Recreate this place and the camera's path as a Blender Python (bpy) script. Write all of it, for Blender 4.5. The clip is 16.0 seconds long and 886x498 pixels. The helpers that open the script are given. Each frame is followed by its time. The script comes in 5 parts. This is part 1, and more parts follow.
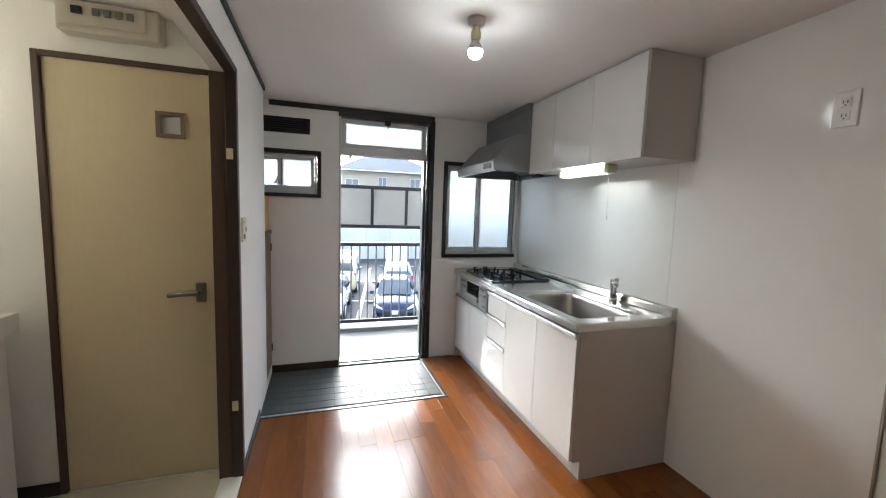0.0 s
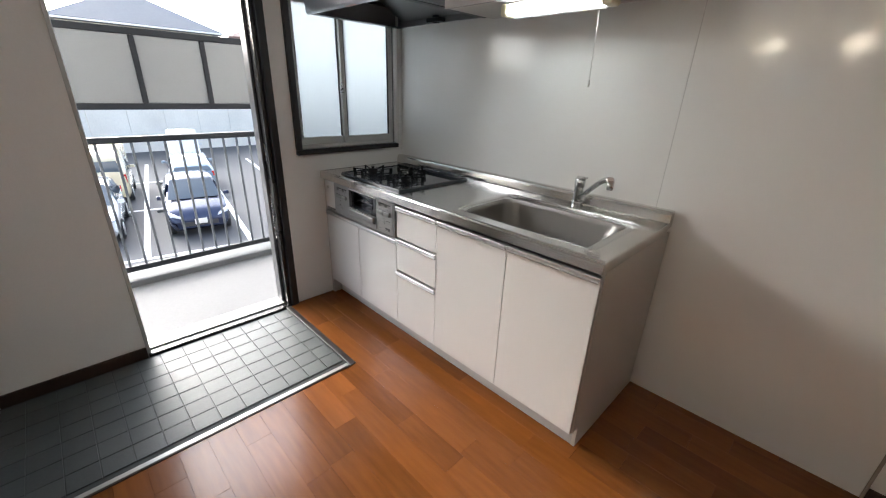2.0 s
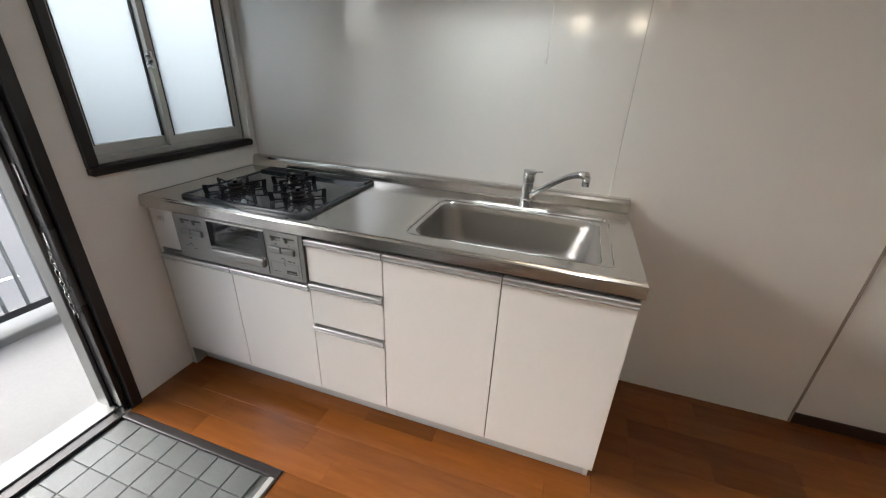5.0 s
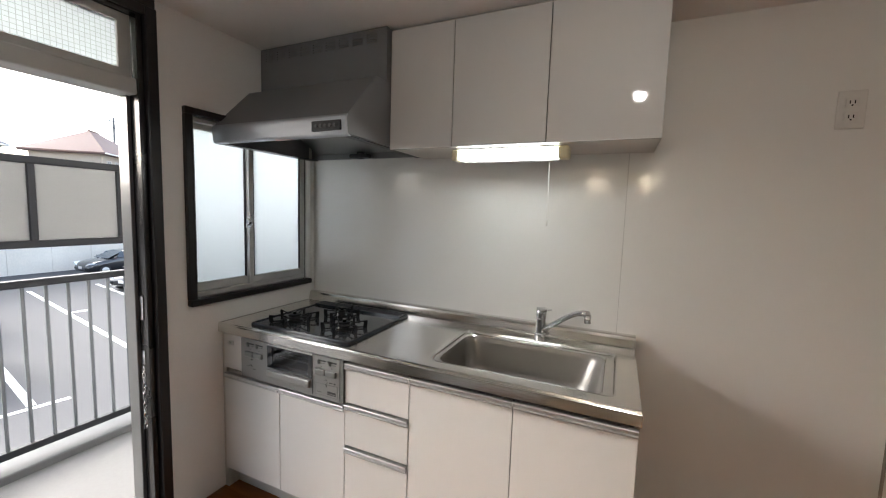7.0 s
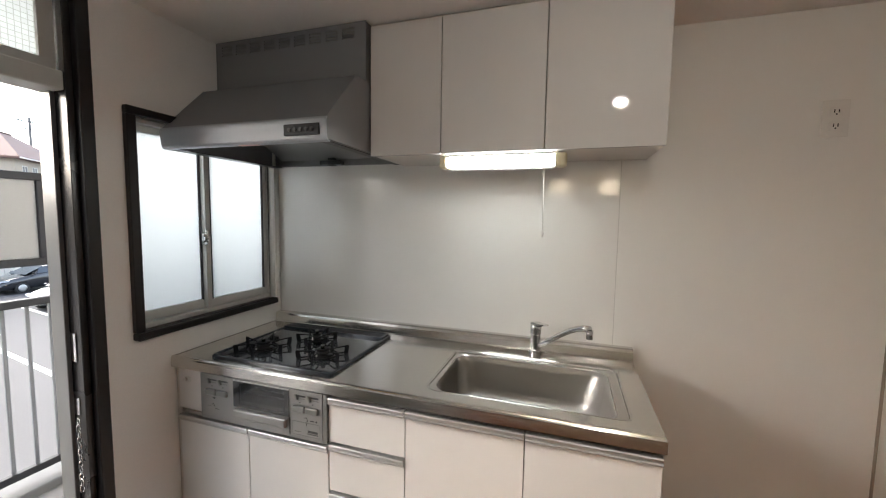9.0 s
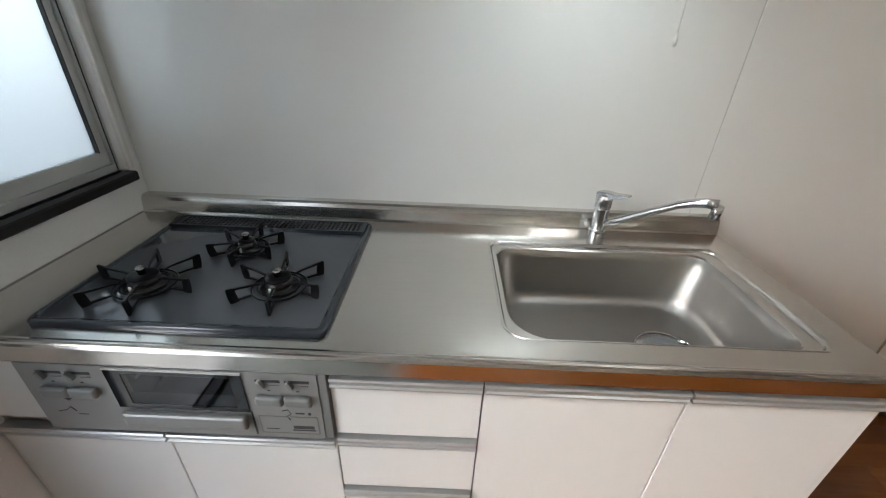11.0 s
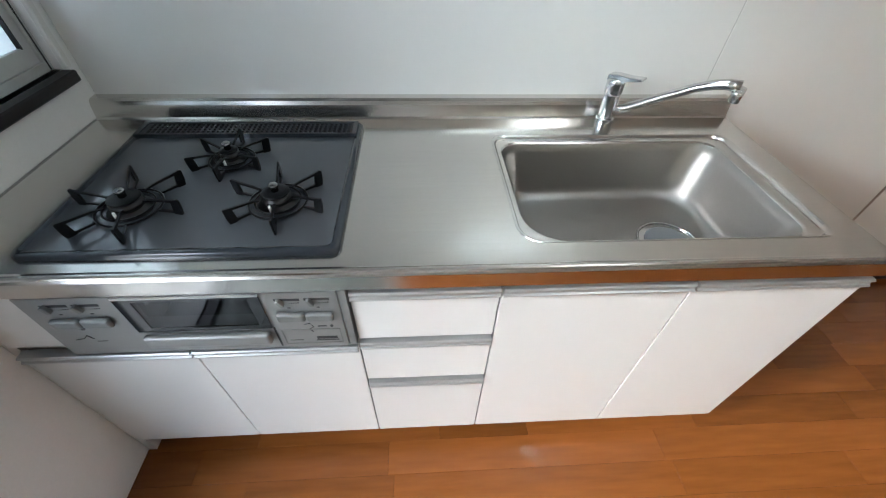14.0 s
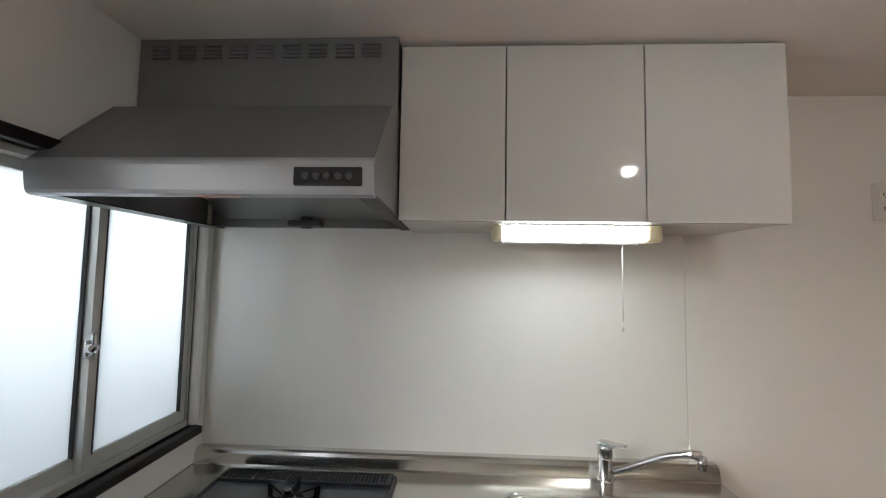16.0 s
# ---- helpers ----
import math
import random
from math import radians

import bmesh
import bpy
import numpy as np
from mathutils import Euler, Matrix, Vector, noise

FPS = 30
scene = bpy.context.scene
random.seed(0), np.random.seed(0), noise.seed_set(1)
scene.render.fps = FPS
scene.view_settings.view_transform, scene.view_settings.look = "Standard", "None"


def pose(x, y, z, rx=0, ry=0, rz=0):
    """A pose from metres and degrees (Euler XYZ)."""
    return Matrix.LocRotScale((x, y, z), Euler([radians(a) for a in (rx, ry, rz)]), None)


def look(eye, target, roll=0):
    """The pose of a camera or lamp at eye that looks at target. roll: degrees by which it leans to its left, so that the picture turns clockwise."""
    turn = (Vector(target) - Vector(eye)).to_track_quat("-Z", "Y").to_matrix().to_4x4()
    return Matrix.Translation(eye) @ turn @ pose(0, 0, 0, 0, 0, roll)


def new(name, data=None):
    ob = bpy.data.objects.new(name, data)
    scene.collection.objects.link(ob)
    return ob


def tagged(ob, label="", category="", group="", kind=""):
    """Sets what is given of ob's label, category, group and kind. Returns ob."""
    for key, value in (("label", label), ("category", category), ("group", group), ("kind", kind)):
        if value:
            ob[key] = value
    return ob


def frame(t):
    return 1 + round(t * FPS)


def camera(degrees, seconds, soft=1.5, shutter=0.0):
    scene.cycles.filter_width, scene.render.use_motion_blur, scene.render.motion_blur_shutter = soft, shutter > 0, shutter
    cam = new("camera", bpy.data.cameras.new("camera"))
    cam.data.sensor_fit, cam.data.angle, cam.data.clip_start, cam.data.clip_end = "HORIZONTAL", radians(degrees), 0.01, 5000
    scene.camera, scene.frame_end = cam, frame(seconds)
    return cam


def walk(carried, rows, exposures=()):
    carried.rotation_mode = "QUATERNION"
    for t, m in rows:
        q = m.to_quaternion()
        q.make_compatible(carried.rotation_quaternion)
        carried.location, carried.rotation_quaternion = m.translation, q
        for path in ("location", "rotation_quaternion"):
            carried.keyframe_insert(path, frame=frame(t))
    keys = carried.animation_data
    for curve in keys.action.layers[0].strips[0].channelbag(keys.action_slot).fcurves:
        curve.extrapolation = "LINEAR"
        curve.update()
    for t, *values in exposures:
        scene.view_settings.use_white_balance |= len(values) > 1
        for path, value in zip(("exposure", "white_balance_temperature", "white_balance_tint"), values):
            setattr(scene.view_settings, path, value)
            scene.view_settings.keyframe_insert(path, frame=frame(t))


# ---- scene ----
cam = camera(97.5, 16.0, soft=1.15)
PATH = [
    (0, (0.01, 0.028, 1.398), (0.621, 1.922, 1.196), 1.9),
    (0.5, (0.081, 0.24, 1.391), (1.038, 1.976, 1.125), 2.0),
    (1, (0.117, 0.531, 1.352), (1.185, 2.164, 0.915), 2.0),
    (1.5, (0.087, 0.893, 1.329), (1.346, 2.347, 0.782), 2.1),
    (2, (0.08, 1.19, 1.338), (1.391, 2.498, 0.584), 2.0),
    (2.5, (0.062, 1.404, 1.344), (1.482, 2.511, 0.472), 1.6),
    (3, (-0.048, 1.598, 1.397), (1.538, 2.297, 0.398), 2.2),
    (5.5, (0.263, 1.866, 1.336), (2.009, 2.433, 0.541), 1.8),
    (6, (0.165, 1.806, 1.371), (1.942, 2.41, 0.68), 1.6),
    (6.5, (0.064, 1.749, 1.387), (1.867, 2.478, 0.922), 1.7),
    (7, (0.009, 1.722, 1.416), (1.825, 2.539, 1.227), 1.8),
    (7.5, (-0.011, 1.735, 1.446), (1.813, 2.554, 1.473), 1.7),
    (8, (-0.046, 1.728, 1.464), (1.794, 2.512, 1.496), 1.6),
    (10.5, (0.557, 2.391, 1.391), (2.434, 2.536, 0.716), 2.5),
    (11, (0.715, 2.49, 1.368), (2.475, 2.496, 0.417), 2.3),
    (11.5, (0.815, 2.538, 1.33), (2.259, 2.419, -0.049), 2.5),
    (12, (0.714, 2.538, 1.35), (2.055, 2.469, -0.132), 2.3),
    (12.5, (0.697, 2.548, 1.391), (2.102, 2.553, -0.033), 2.2),
    (13, (0.771, 2.545, 1.366), (2.217, 2.525, -0.015), 1.9),
    (13.5, (0.799, 2.553, 1.35), (2.226, 2.459, -0.048), 1.9),
    (14, (0.767, 2.559, 1.374), (2.19, 2.448, -0.027), 1.9),
    (14.5, (0.682, 2.556, 1.417), (2.191, 2.461, 0.107), 1.7),
    (15, (0.543, 2.548, 1.467), (2.36, 2.575, 0.632), 1.5),
    (15.5, (0.491, 2.523, 1.527), (2.466, 2.612, 1.224), 0.8),
    (16, (0.449, 2.511, 1.538), (2.443, 2.601, 1.669), 0.9),
]
walk(cam, [(t, look(eye, target, roll)) for t, eye, target, roll in PATH],
     exposures=[(0, 3.12, 5600, 6), (0.7, 3.02, 5500, 5), (1.5, 2.85, 5700, 8), (3, 2.76, 6050, 10), (5.5, 2.85, 5950, 9), (6.5, 2.76, 6050, 10), (8.2, 2.95, 6300, 11),
                (10.5, 2.96, 6000, 9), (11, 3.08, 5750, 7), (12.5, 3.45, 5350, 4), (14.5, 3.42, 5450, 5), (16, 3.05, 6000, 9)])

# ---- world, sun ----
world = bpy.data.worlds.new("sky_world")
scene.world = world
world.use_nodes = True
wn = world.node_tree.nodes
wl = world.node_tree.links
sky = wn.new("ShaderNodeTexSky")
sky.sky_type = "NISHITA"
sky.sun_disc = False
sky.sun_elevation = radians(27)
sky.sun_rotation = radians(-10)
sky.dust_density = 6.0
sky.air_density = 1.0
pale = wn.new("ShaderNodeHueSaturation")     # thin high cloud takes some of the blue
pale.inputs["Saturation"].default_value = 0.6
wl.new(sky.outputs[0], pale.inputs["Color"])
wl.new(pale.outputs[0], wn["Background"].inputs[0])
wn["Background"].inputs[1].default_value = 0.145
sun = new("sun", bpy.data.lights.new("sun", "SUN"))
sun.data.energy = 0.4
sun.data.angle = radians(100)
sun.data.color = (1.0, 0.985, 0.96)
sun.matrix_world = look((-7, 40, 21), (0, 0, 0))

# ---- plan ----
XW, YW, XL, ZC = 1.90, 3.46, -0.36, 2.215   # kitchen wall, entry wall, hall wall, ceiling
YB = -1.6                                    # back of the room
WXL = -1.92                                  # washroom far wall
YD = 2.2                                     # washroom door wall
GZ = -3.1                                    # street level


# ---- mesh helpers ----
def add_box(bm, x0, x1, y0, y1, z0, z1, bevel=0.0, segments=2):
    vs = [bm.verts.new((x, y, z)) for x in (x0, x1) for y in (y0, y1) for z in (z0, z1)]
    faces = [bm.faces.new([vs[i] for i in q]) for q in
             ((0, 1, 3, 2), (4, 6, 7, 5), (0, 4, 5, 1), (2, 3, 7, 6), (0, 2, 6, 4), (1, 5, 7, 3))]
    if bevel:
        edges = {e for f in faces for e in f.edges}
        bmesh.ops.bevel(bm, geom=list(edges), offset=bevel, segments=segments, affect="EDGES", profile=0.5)
    return bm


def box(x0, x1, y0, y1, z0, z1, bevel=0.0, segments=2):
    return add_box(bmesh.new(), x0, x1, y0, y1, z0, z1, bevel, segments)


def add_cyl(bm, p0, p1, r0, r1=None, seg=16, caps=True):
    p0, p1 = Vector(p0), Vector(p1)
    r1 = r0 if r1 is None else r1
    q = (p1 - p0).to_track_quat("Z", "Y")
    rings = []
    for p, r in ((p0, r0), (p1, r1)):
        rings.append([bm.verts.new(p + q @ Vector((r * math.cos(a), r * math.sin(a), 0)))
                      for a in (2 * math.pi * i / seg for i in range(seg))])
    for i in range(seg):
        j = (i + 1) % seg
        bm.faces.new((rings[0][i], rings[0][j], rings[1][j], rings[1][i])).smooth = True
    if caps:
        bm.faces.new(rings[0][::-1])
        bm.faces.new(rings[1])
    return bm


def cyl(p0, p1, r0, r1=None, seg=16):
    return add_cyl(bmesh.new(), p0, p1, r0, r1, seg)


def add_tube(bm, pts, r, seg=10):
    """A round bar along the points, with mitred bends. r: one radius or one for each point."""
    pts = [Vector(p) for p in pts]
    rs = r if isinstance(r, (list, tuple)) else [r] * len(pts)
    rings = []
    up = Vector((0.13, 0.31, 0.94))
    for i, p in enumerate(pts):
        d = (pts[min(i + 1, len(pts) - 1)] - pts[max(i - 1, 0)]).normalized()
        a = d.cross(up)
        a = a.normalized() if a.length > 1e-4 else d.orthogonal().normalized()
        b = d.cross(a)
        rings.append([bm.verts.new(p + rs[i] * (a * math.cos(t) + b * math.sin(t)))
                      for t in (2 * math.pi * k / seg for k in range(seg))])
    for u, v in zip(rings, rings[1:]):
        for k in range(seg):
            j = (k + 1) % seg
            bm.faces.new((u[k], u[j], v[j], v[k])).smooth = True
    bm.faces.new(rings[0][::-1])
    bm.faces.new(rings[-1])
    return bm


def add_ring(bm, c, r, thick, seg=28, sides=8):
    """A lying torus."""
    rows = []
    for i in range(seg):
        a = 2 * math.pi * i / seg
        rows.append([bm.verts.new((c[0] + (r + thick * math.cos(b)) * math.cos(a), c[1] + (r + thick * math.cos(b)) * math.sin(a),
                                   c[2] + thick * math.sin(b))) for b in (2 * math.pi * k / sides for k in range(sides))])
    for i in range(seg):
        u, v = rows[i], rows[(i + 1) % seg]
        for k in range(sides):
            j = (k + 1) % sides
            bm.faces.new((u[k], v[k], v[j], u[j])).smooth = True
    return bm


def add_lathe(bm, c, profile, seg=24):
    """Turned shape about the upright through c: profile of (radius, height)."""
    rows = [[bm.verts.new((c[0] + r * math.cos(a), c[1] + r * math.sin(a), c[2] + h))
             for a in (2 * math.pi * k / seg for k in range(seg))] for r, h in profile]
    for u, v in zip(rows, rows[1:]):
        for k in range(seg):
            j = (k + 1) % seg
            bm.faces.new((u[k], u[j], v[j], v[k])).smooth = True
    if profile[0][0] > 1e-4:
        bm.faces.new(rows[0][::-1])
    if profile[-1][0] > 1e-4:
        bm.faces.new(rows[-1])
    return bm


def add_prism(bm, outline, axis, a, b):
    """Extrudes an outline of (u, v) along an axis from a to b. x: (y, z), y: (x, z), z: (x, y)."""
    def place(u, v, w):
        return {"x": (w, u, v), "y": (u, w, v), "z": (u, v, w)}[axis]
    lo = [bm.verts.new(place(u, v, a)) for u, v in outline]
    hi = [bm.verts.new(place(u, v, b)) for u, v in outline]
    n = len(outline)
    for i in range(n):
        j = (i + 1) % n
        bm.faces.new((lo[i], lo[j], hi[j], hi[i]))
    bm.faces.new(lo[::-1])
    bm.faces.new(hi)
    return bm


def prism(outline, axis, a, b):
    return add_prism(bmesh.new(), outline, axis, a, b)


def holed(axis, a, b, u0, u1, z0, z1, holes):
    """A wall slab from a to b along its axis, with openings (u0, u1, z0, z1) right through it, and no inner faces."""
    us = sorted({u0, u1, *(h[0] for h in holes), *(h[1] for h in holes)})
    zs = sorted({z0, z1, *(h[2] for h in holes), *(h[3] for h in holes)})
    us = [u for u in us if u0 <= u <= u1]
    zs = [z for z in zs if z0 <= z <= z1]
    bm = bmesh.new()
    for p, q in zip(us, us[1:]):
        for r, s in zip(zs, zs[1:]):
            m, n = (p + q) / 2, (r + s) / 2
            if any(h[0] < m < h[1] and h[2] < n < h[3] for h in holes):
                continue
            if axis == "y":
                add_box(bm, p, q, a, b, r, s)
            elif axis == "x":
                add_box(bm, a, b, p, q, r, s)
            else:
                add_box(bm, p, q, r, s, a, b)
    bmesh.ops.remove_doubles(bm, verts=bm.verts, dist=1e-5)
    count = {}
    for f in bm.faces:
        count.setdefault(tuple(sorted(v.index for v in f.verts)), []).append(f)
    doubled = [f for f in bm.faces if sum(1 for g in f.verts[0].link_faces if set(g.verts) == set(f.verts)) > 1]
    bmesh.ops.delete(bm, geom=doubled, context="FACES")
    bmesh.ops.recalc_face_normals(bm, faces=bm.faces)
    return bm


def link(name, bm, material):
    bmesh.ops.recalc_face_normals(bm, faces=bm.faces)
    me = bpy.data.meshes.new(name)
    bm.to_mesh(me)
    bm.free()
    me.materials.append(material)
    return new(name, me)


def part(name, bm, material, parent, label=""):
    ob = link(name, bm, material)
    ob.parent = parent
    ob.matrix_parent_inverse = parent.matrix_basis.inverted()
    return tagged(ob, label)


def thing(name, base, label, category, group=""):
    ob = new(name)
    ob.empty_display_size = 0.05
    ob.matrix_basis = Matrix.Translation(base)
    return tagged(ob, label, category, group)


def structure(name, bm, material, label=""):
    return tagged(link(name, bm, material), label, kind="structure")


# ---- materials ----
def mat(name, base, rough=0.5, metal=0.0, var=0.06, vscale=3.0, grain=0.03, gscale=90.0, bump=0.05, stretch=(1, 1, 1),
        spec=0.5, rvar=0.06, coat=0.0, by_object=0.0, aniso=0.0):
    m = bpy.data.materials.new(name)
    m.use_nodes = True
    n, l = m.node_tree.nodes, m.node_tree.links
    p = n["Principled BSDF"]
    tc = n.new("ShaderNodeTexCoord")
    mp = n.new("ShaderNodeMapping")
    mp.inputs["Scale"].default_value = stretch
    l.new(tc.outputs["Object"], mp.inputs["Vector"])
    big, fine = n.new("ShaderNodeTexNoise"), n.new("ShaderNodeTexNoise")
    big.inputs["Scale"].default_value, fine.inputs["Scale"].default_value = vscale, gscale
    big.inputs["Detail"].default_value, fine.inputs["Detail"].default_value = 4, 3
    l.new(mp.outputs[0], big.inputs["Vector"])
    l.new(mp.outputs[0], fine.inputs["Vector"])
    total = n.new("ShaderNodeMath")
    total.operation = "MULTIPLY_ADD"
    l.new(big.outputs[0], total.inputs[0])
    total.inputs[1].default_value = 2 * var
    total.inputs[2].default_value = 1 - var - grain
    more = n.new("ShaderNodeMath")
    more.operation = "MULTIPLY_ADD"
    l.new(fine.outputs[0], more.inputs[0])
    more.inputs[1].default_value = 2 * grain
    l.new(total.outputs[0], more.inputs[2])
    last = more
    if by_object:
        oi = n.new("ShaderNodeObjectInfo")
        ob = n.new("ShaderNodeMath")
        ob.operation = "MULTIPLY_ADD"
        l.new(oi.outputs["Random"], ob.inputs[0])
        ob.inputs[1].default_value = 2 * by_object
        l.new(more.outputs[0], ob.inputs[2])
        sub = n.new("ShaderNodeMath")
        sub.operation = "SUBTRACT"
        l.new(ob.outputs[0], sub.inputs[0])
        sub.inputs[1].default_value = by_object
        last = sub
        l.new(oi.outputs["Random"], mp.inputs["Location"])
    sc = n.new("ShaderNodeVectorMath")
    sc.operation = "SCALE"
    sc.inputs[0].default_value = base
    l.new(last.outputs[0], sc.inputs["Scale"])
    l.new(sc.outputs[0], p.inputs["Base Color"])
    ro = n.new("ShaderNodeMath")
    ro.operation = "MULTIPLY_ADD"
    l.new(big.outputs[0], ro.inputs[0])
    ro.inputs[1].default_value = 2 * rvar
    ro.inputs[2].default_value = max(rough - rvar, 0.02)
    l.new(ro.outputs[0], p.inputs["Roughness"])
    p.inputs["Metallic"].default_value = metal
    p.inputs["Specular IOR Level"].default_value = spec
    p.inputs["Coat Weight"].default_value = coat
    p.inputs["Coat Roughness"].default_value = 0.1
    p.inputs["Anisotropic"].default_value = aniso
    if bump:
        bp = n.new("ShaderNodeBump")
        bp.inputs["Strength"].default_value = bump
        bp.inputs["Distance"].default_value = 0.002
        l.new(fine.outputs[0], bp.inputs["Height"])
        l.new(bp.outputs[0], p.inputs["Normal"])
    return m


def glow(name, color, strength):
    m = bpy.data.materials.new(name)
    m.use_nodes = True
    p = m.node_tree.nodes["Principled BSDF"]
    p.inputs["Base Color"].default_value = (*color, 1)
    p.inputs["Emission Color"].default_value = (*color, 1)
    p.inputs["Emission Strength"].default_value = strength
    return m


def frosted(name, color, gloss=0.08, cell=0.0, clear=0.0):
    """Frosted glass: light passes, scattered; a dull shine on the face."""
    m = bpy.data.materials.new(name)
    m.use_nodes = True
    n, l = m.node_tree.nodes, m.node_tree.links
    n.remove(n["Principled BSDF"])
    tr, gl, mx = n.new("ShaderNodeBsdfTranslucent"), n.new("ShaderNodeBsdfGlossy"), n.new("ShaderNodeMixShader")
    tr.inputs[0].default_value = (*color, 1)
    gl.inputs["Roughness"].default_value = 0.35
    mx.inputs[0].default_value = gloss
    tc, nz, bp = n.new("ShaderNodeTexCoord"), n.new("ShaderNodeTexNoise"), n.new("ShaderNodeBump")
    nz.inputs["Scale"].default_value = 400
    l.new(tc.outputs["Object"], nz.inputs["Vector"])
    bp.inputs["Strength"].default_value = 0.3
    bp.inputs["Distance"].default_value = 0.001
    l.new(nz.outputs[0], bp.inputs["Height"])
    l.new(bp.outputs[0], tr.inputs["Normal"])
    l.new(bp.outputs[0], gl.inputs["Normal"])
    if cell:
        ck = n.new("ShaderNodeTexBrick")
        ck.offset = 0.0
        ck.inputs["Scale"].default_value = 1.0
        ck.inputs["Brick Width"].default_value = cell
        ck.inputs["Row Height"].default_value = cell
        ck.inputs["Mortar Size"].default_value = cell * 0.07
        ck.inputs["Color1"].default_value = (*color, 1)
        ck.inputs["Color2"].default_value = (*[c * 0.93 for c in color], 1)
        ck.inputs["Mortar"].default_value = (*[c * 0.6 for c in color], 1)
        mp = n.new("ShaderNodeMapping")
        mp.inputs["Rotation"].default_value = (radians(90), 0, 0)
        l.new(tc.outputs["Object"], mp.inputs["Vector"])
        l.new(mp.outputs[0], ck.inputs["Vector"])
        l.new(ck.outputs[0], tr.inputs[0])
    body = tr
    if clear:
        tp, body = n.new("ShaderNodeBsdfTransparent"), n.new("ShaderNodeMixShader")
        body.inputs[0].default_value = clear
        l.new(tr.outputs[0], body.inputs[1])
        l.new(tp.outputs[0], body.inputs[2])
    l.new(body.outputs[0], mx.inputs[1])
    l.new(gl.outputs[0], mx.inputs[2])
    l.new(mx.outputs[0], n["Material Output"].inputs["Surface"])
    return m


M_WALL = mat("white_wallpaper", (0.83, 0.816, 0.785), 0.75, var=0.03, grain=0.03, gscale=160, bump=0.25, spec=0.3)
M_CEIL = mat("ceiling_paper", (0.87, 0.853, 0.822), 0.85, var=0.03, grain=0.02, gscale=140, bump=0.25, spec=0.2)
M_PANEL = mat("glossy_kitchen_panel", (0.85, 0.836, 0.80), 0.11, var=0.02, grain=0.005, gscale=20, bump=0.01, spec=0.6, rvar=0.03)
M_SEAM = mat("panel_joint", (0.62, 0.60, 0.57), 0.35, var=0.03)
M_TRIM = mat("dark_brown_wood_trim", (0.011, 0.0085, 0.008), 0.42, var=0.25, vscale=6, grain=0.2, gscale=60, bump=0.12, stretch=(1, 1, 0.15))
M_TRIMH = mat("dark_brown_wood_rail", (0.012, 0.009, 0.0085), 0.42, var=0.25, vscale=6, grain=0.2, gscale=60, bump=0.12, stretch=(0.15, 1, 1))
M_TRIM3 = mat("brown_wood_jamb", (0.040, 0.023, 0.015), 0.42, var=0.25, vscale=6, grain=0.2, gscale=60, bump=0.12, stretch=(1, 1, 0.15))
M_TRIM2 = mat("mid_brown_wood_frame", (0.075, 0.042, 0.025), 0.42, var=0.2, vscale=6, grain=0.2, gscale=60, bump=0.1, stretch=(1, 1, 0.15))
M_BRONZE = mat("dark_bronze_metal", (0.055, 0.052, 0.050), 0.26, metal=0.65, var=0.15, bump=0.02)
M_ALU = mat("aluminium", (0.62, 0.62, 0.60), 0.38, metal=0.75, var=0.06, bump=0.03)
M_ALUW = mat("pale_grey_aluminium", (0.55, 0.55, 0.53), 0.42, metal=0.3, var=0.05, bump=0.03)
M_DULL = mat("dull_aluminium", (0.20, 0.20, 0.197), 0.35, metal=0.6, var=0.08, bump=0.03)
M_FROST = frosted("frosted_glass", (0.38, 0.41, 0.43), 0.06)
M_WIRED = frosted("patterned_glass", (0.33, 0.36, 0.37), 0.06, cell=0.016, clear=0.1)
M_STEEL = mat("brushed_stainless_steel", (0.64, 0.62, 0.585), 0.185, metal=1.0, var=0.07, vscale=5, grain=0.06, gscale=140,
              bump=0.03, stretch=(1, 0.04, 1), rvar=0.06, aniso=0.3)
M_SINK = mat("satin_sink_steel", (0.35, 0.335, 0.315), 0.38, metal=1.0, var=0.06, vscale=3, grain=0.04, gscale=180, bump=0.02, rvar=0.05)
M_RIMST = mat("polished_rim_steel", (0.58, 0.565, 0.54), 0.2, metal=1.0, var=0.04, vscale=4, grain=0.03, gscale=140, bump=0.01, rvar=0.03)
M_CHROME = mat("chrome", (0.62, 0.62, 0.62), 0.08, metal=1.0, var=0.02, bump=0.0, rvar=0.02)
M_DOOR = mat("gloss_white_cabinet_front", (0.68, 0.668, 0.648), 0.05, spec=0.5, var=0.015, grain=0.005, gscale=30, bump=0.004, rvar=0.015)
M_CARC = mat("greige_cabinet_side", (0.53, 0.495, 0.455), 0.42, var=0.03, grain=0.02, bump=0.03)
M_KICK = mat("grey_plinth", (0.42, 0.415, 0.40), 0.45, var=0.05)
M_CAULK = mat("grey_sealant", (0.30, 0.29, 0.27), 0.5, var=0.1, bump=0.02)
M_HANDLE = mat("satin_aluminium_handle", (0.47, 0.47, 0.46), 0.40, metal=0.7, var=0.04, bump=0.01)
M_HOOD = mat("silver_grey_hood_paint", (0.24, 0.245, 0.255), 0.42, metal=0.4, var=0.04, grain=0.03, gscale=400, bump=0.02)
M_HOODIN = mat("hood_inner_metal", (0.25, 0.25, 0.245), 0.36, metal=0.6, var=0.08)
M_BLACK = mat("black_plastic_and_shadow", (0.018, 0.018, 0.02), 0.42, var=0.1)
M_SLOT = mat("dark_slot", (0.03, 0.03, 0.032), 0.6, var=0.1)
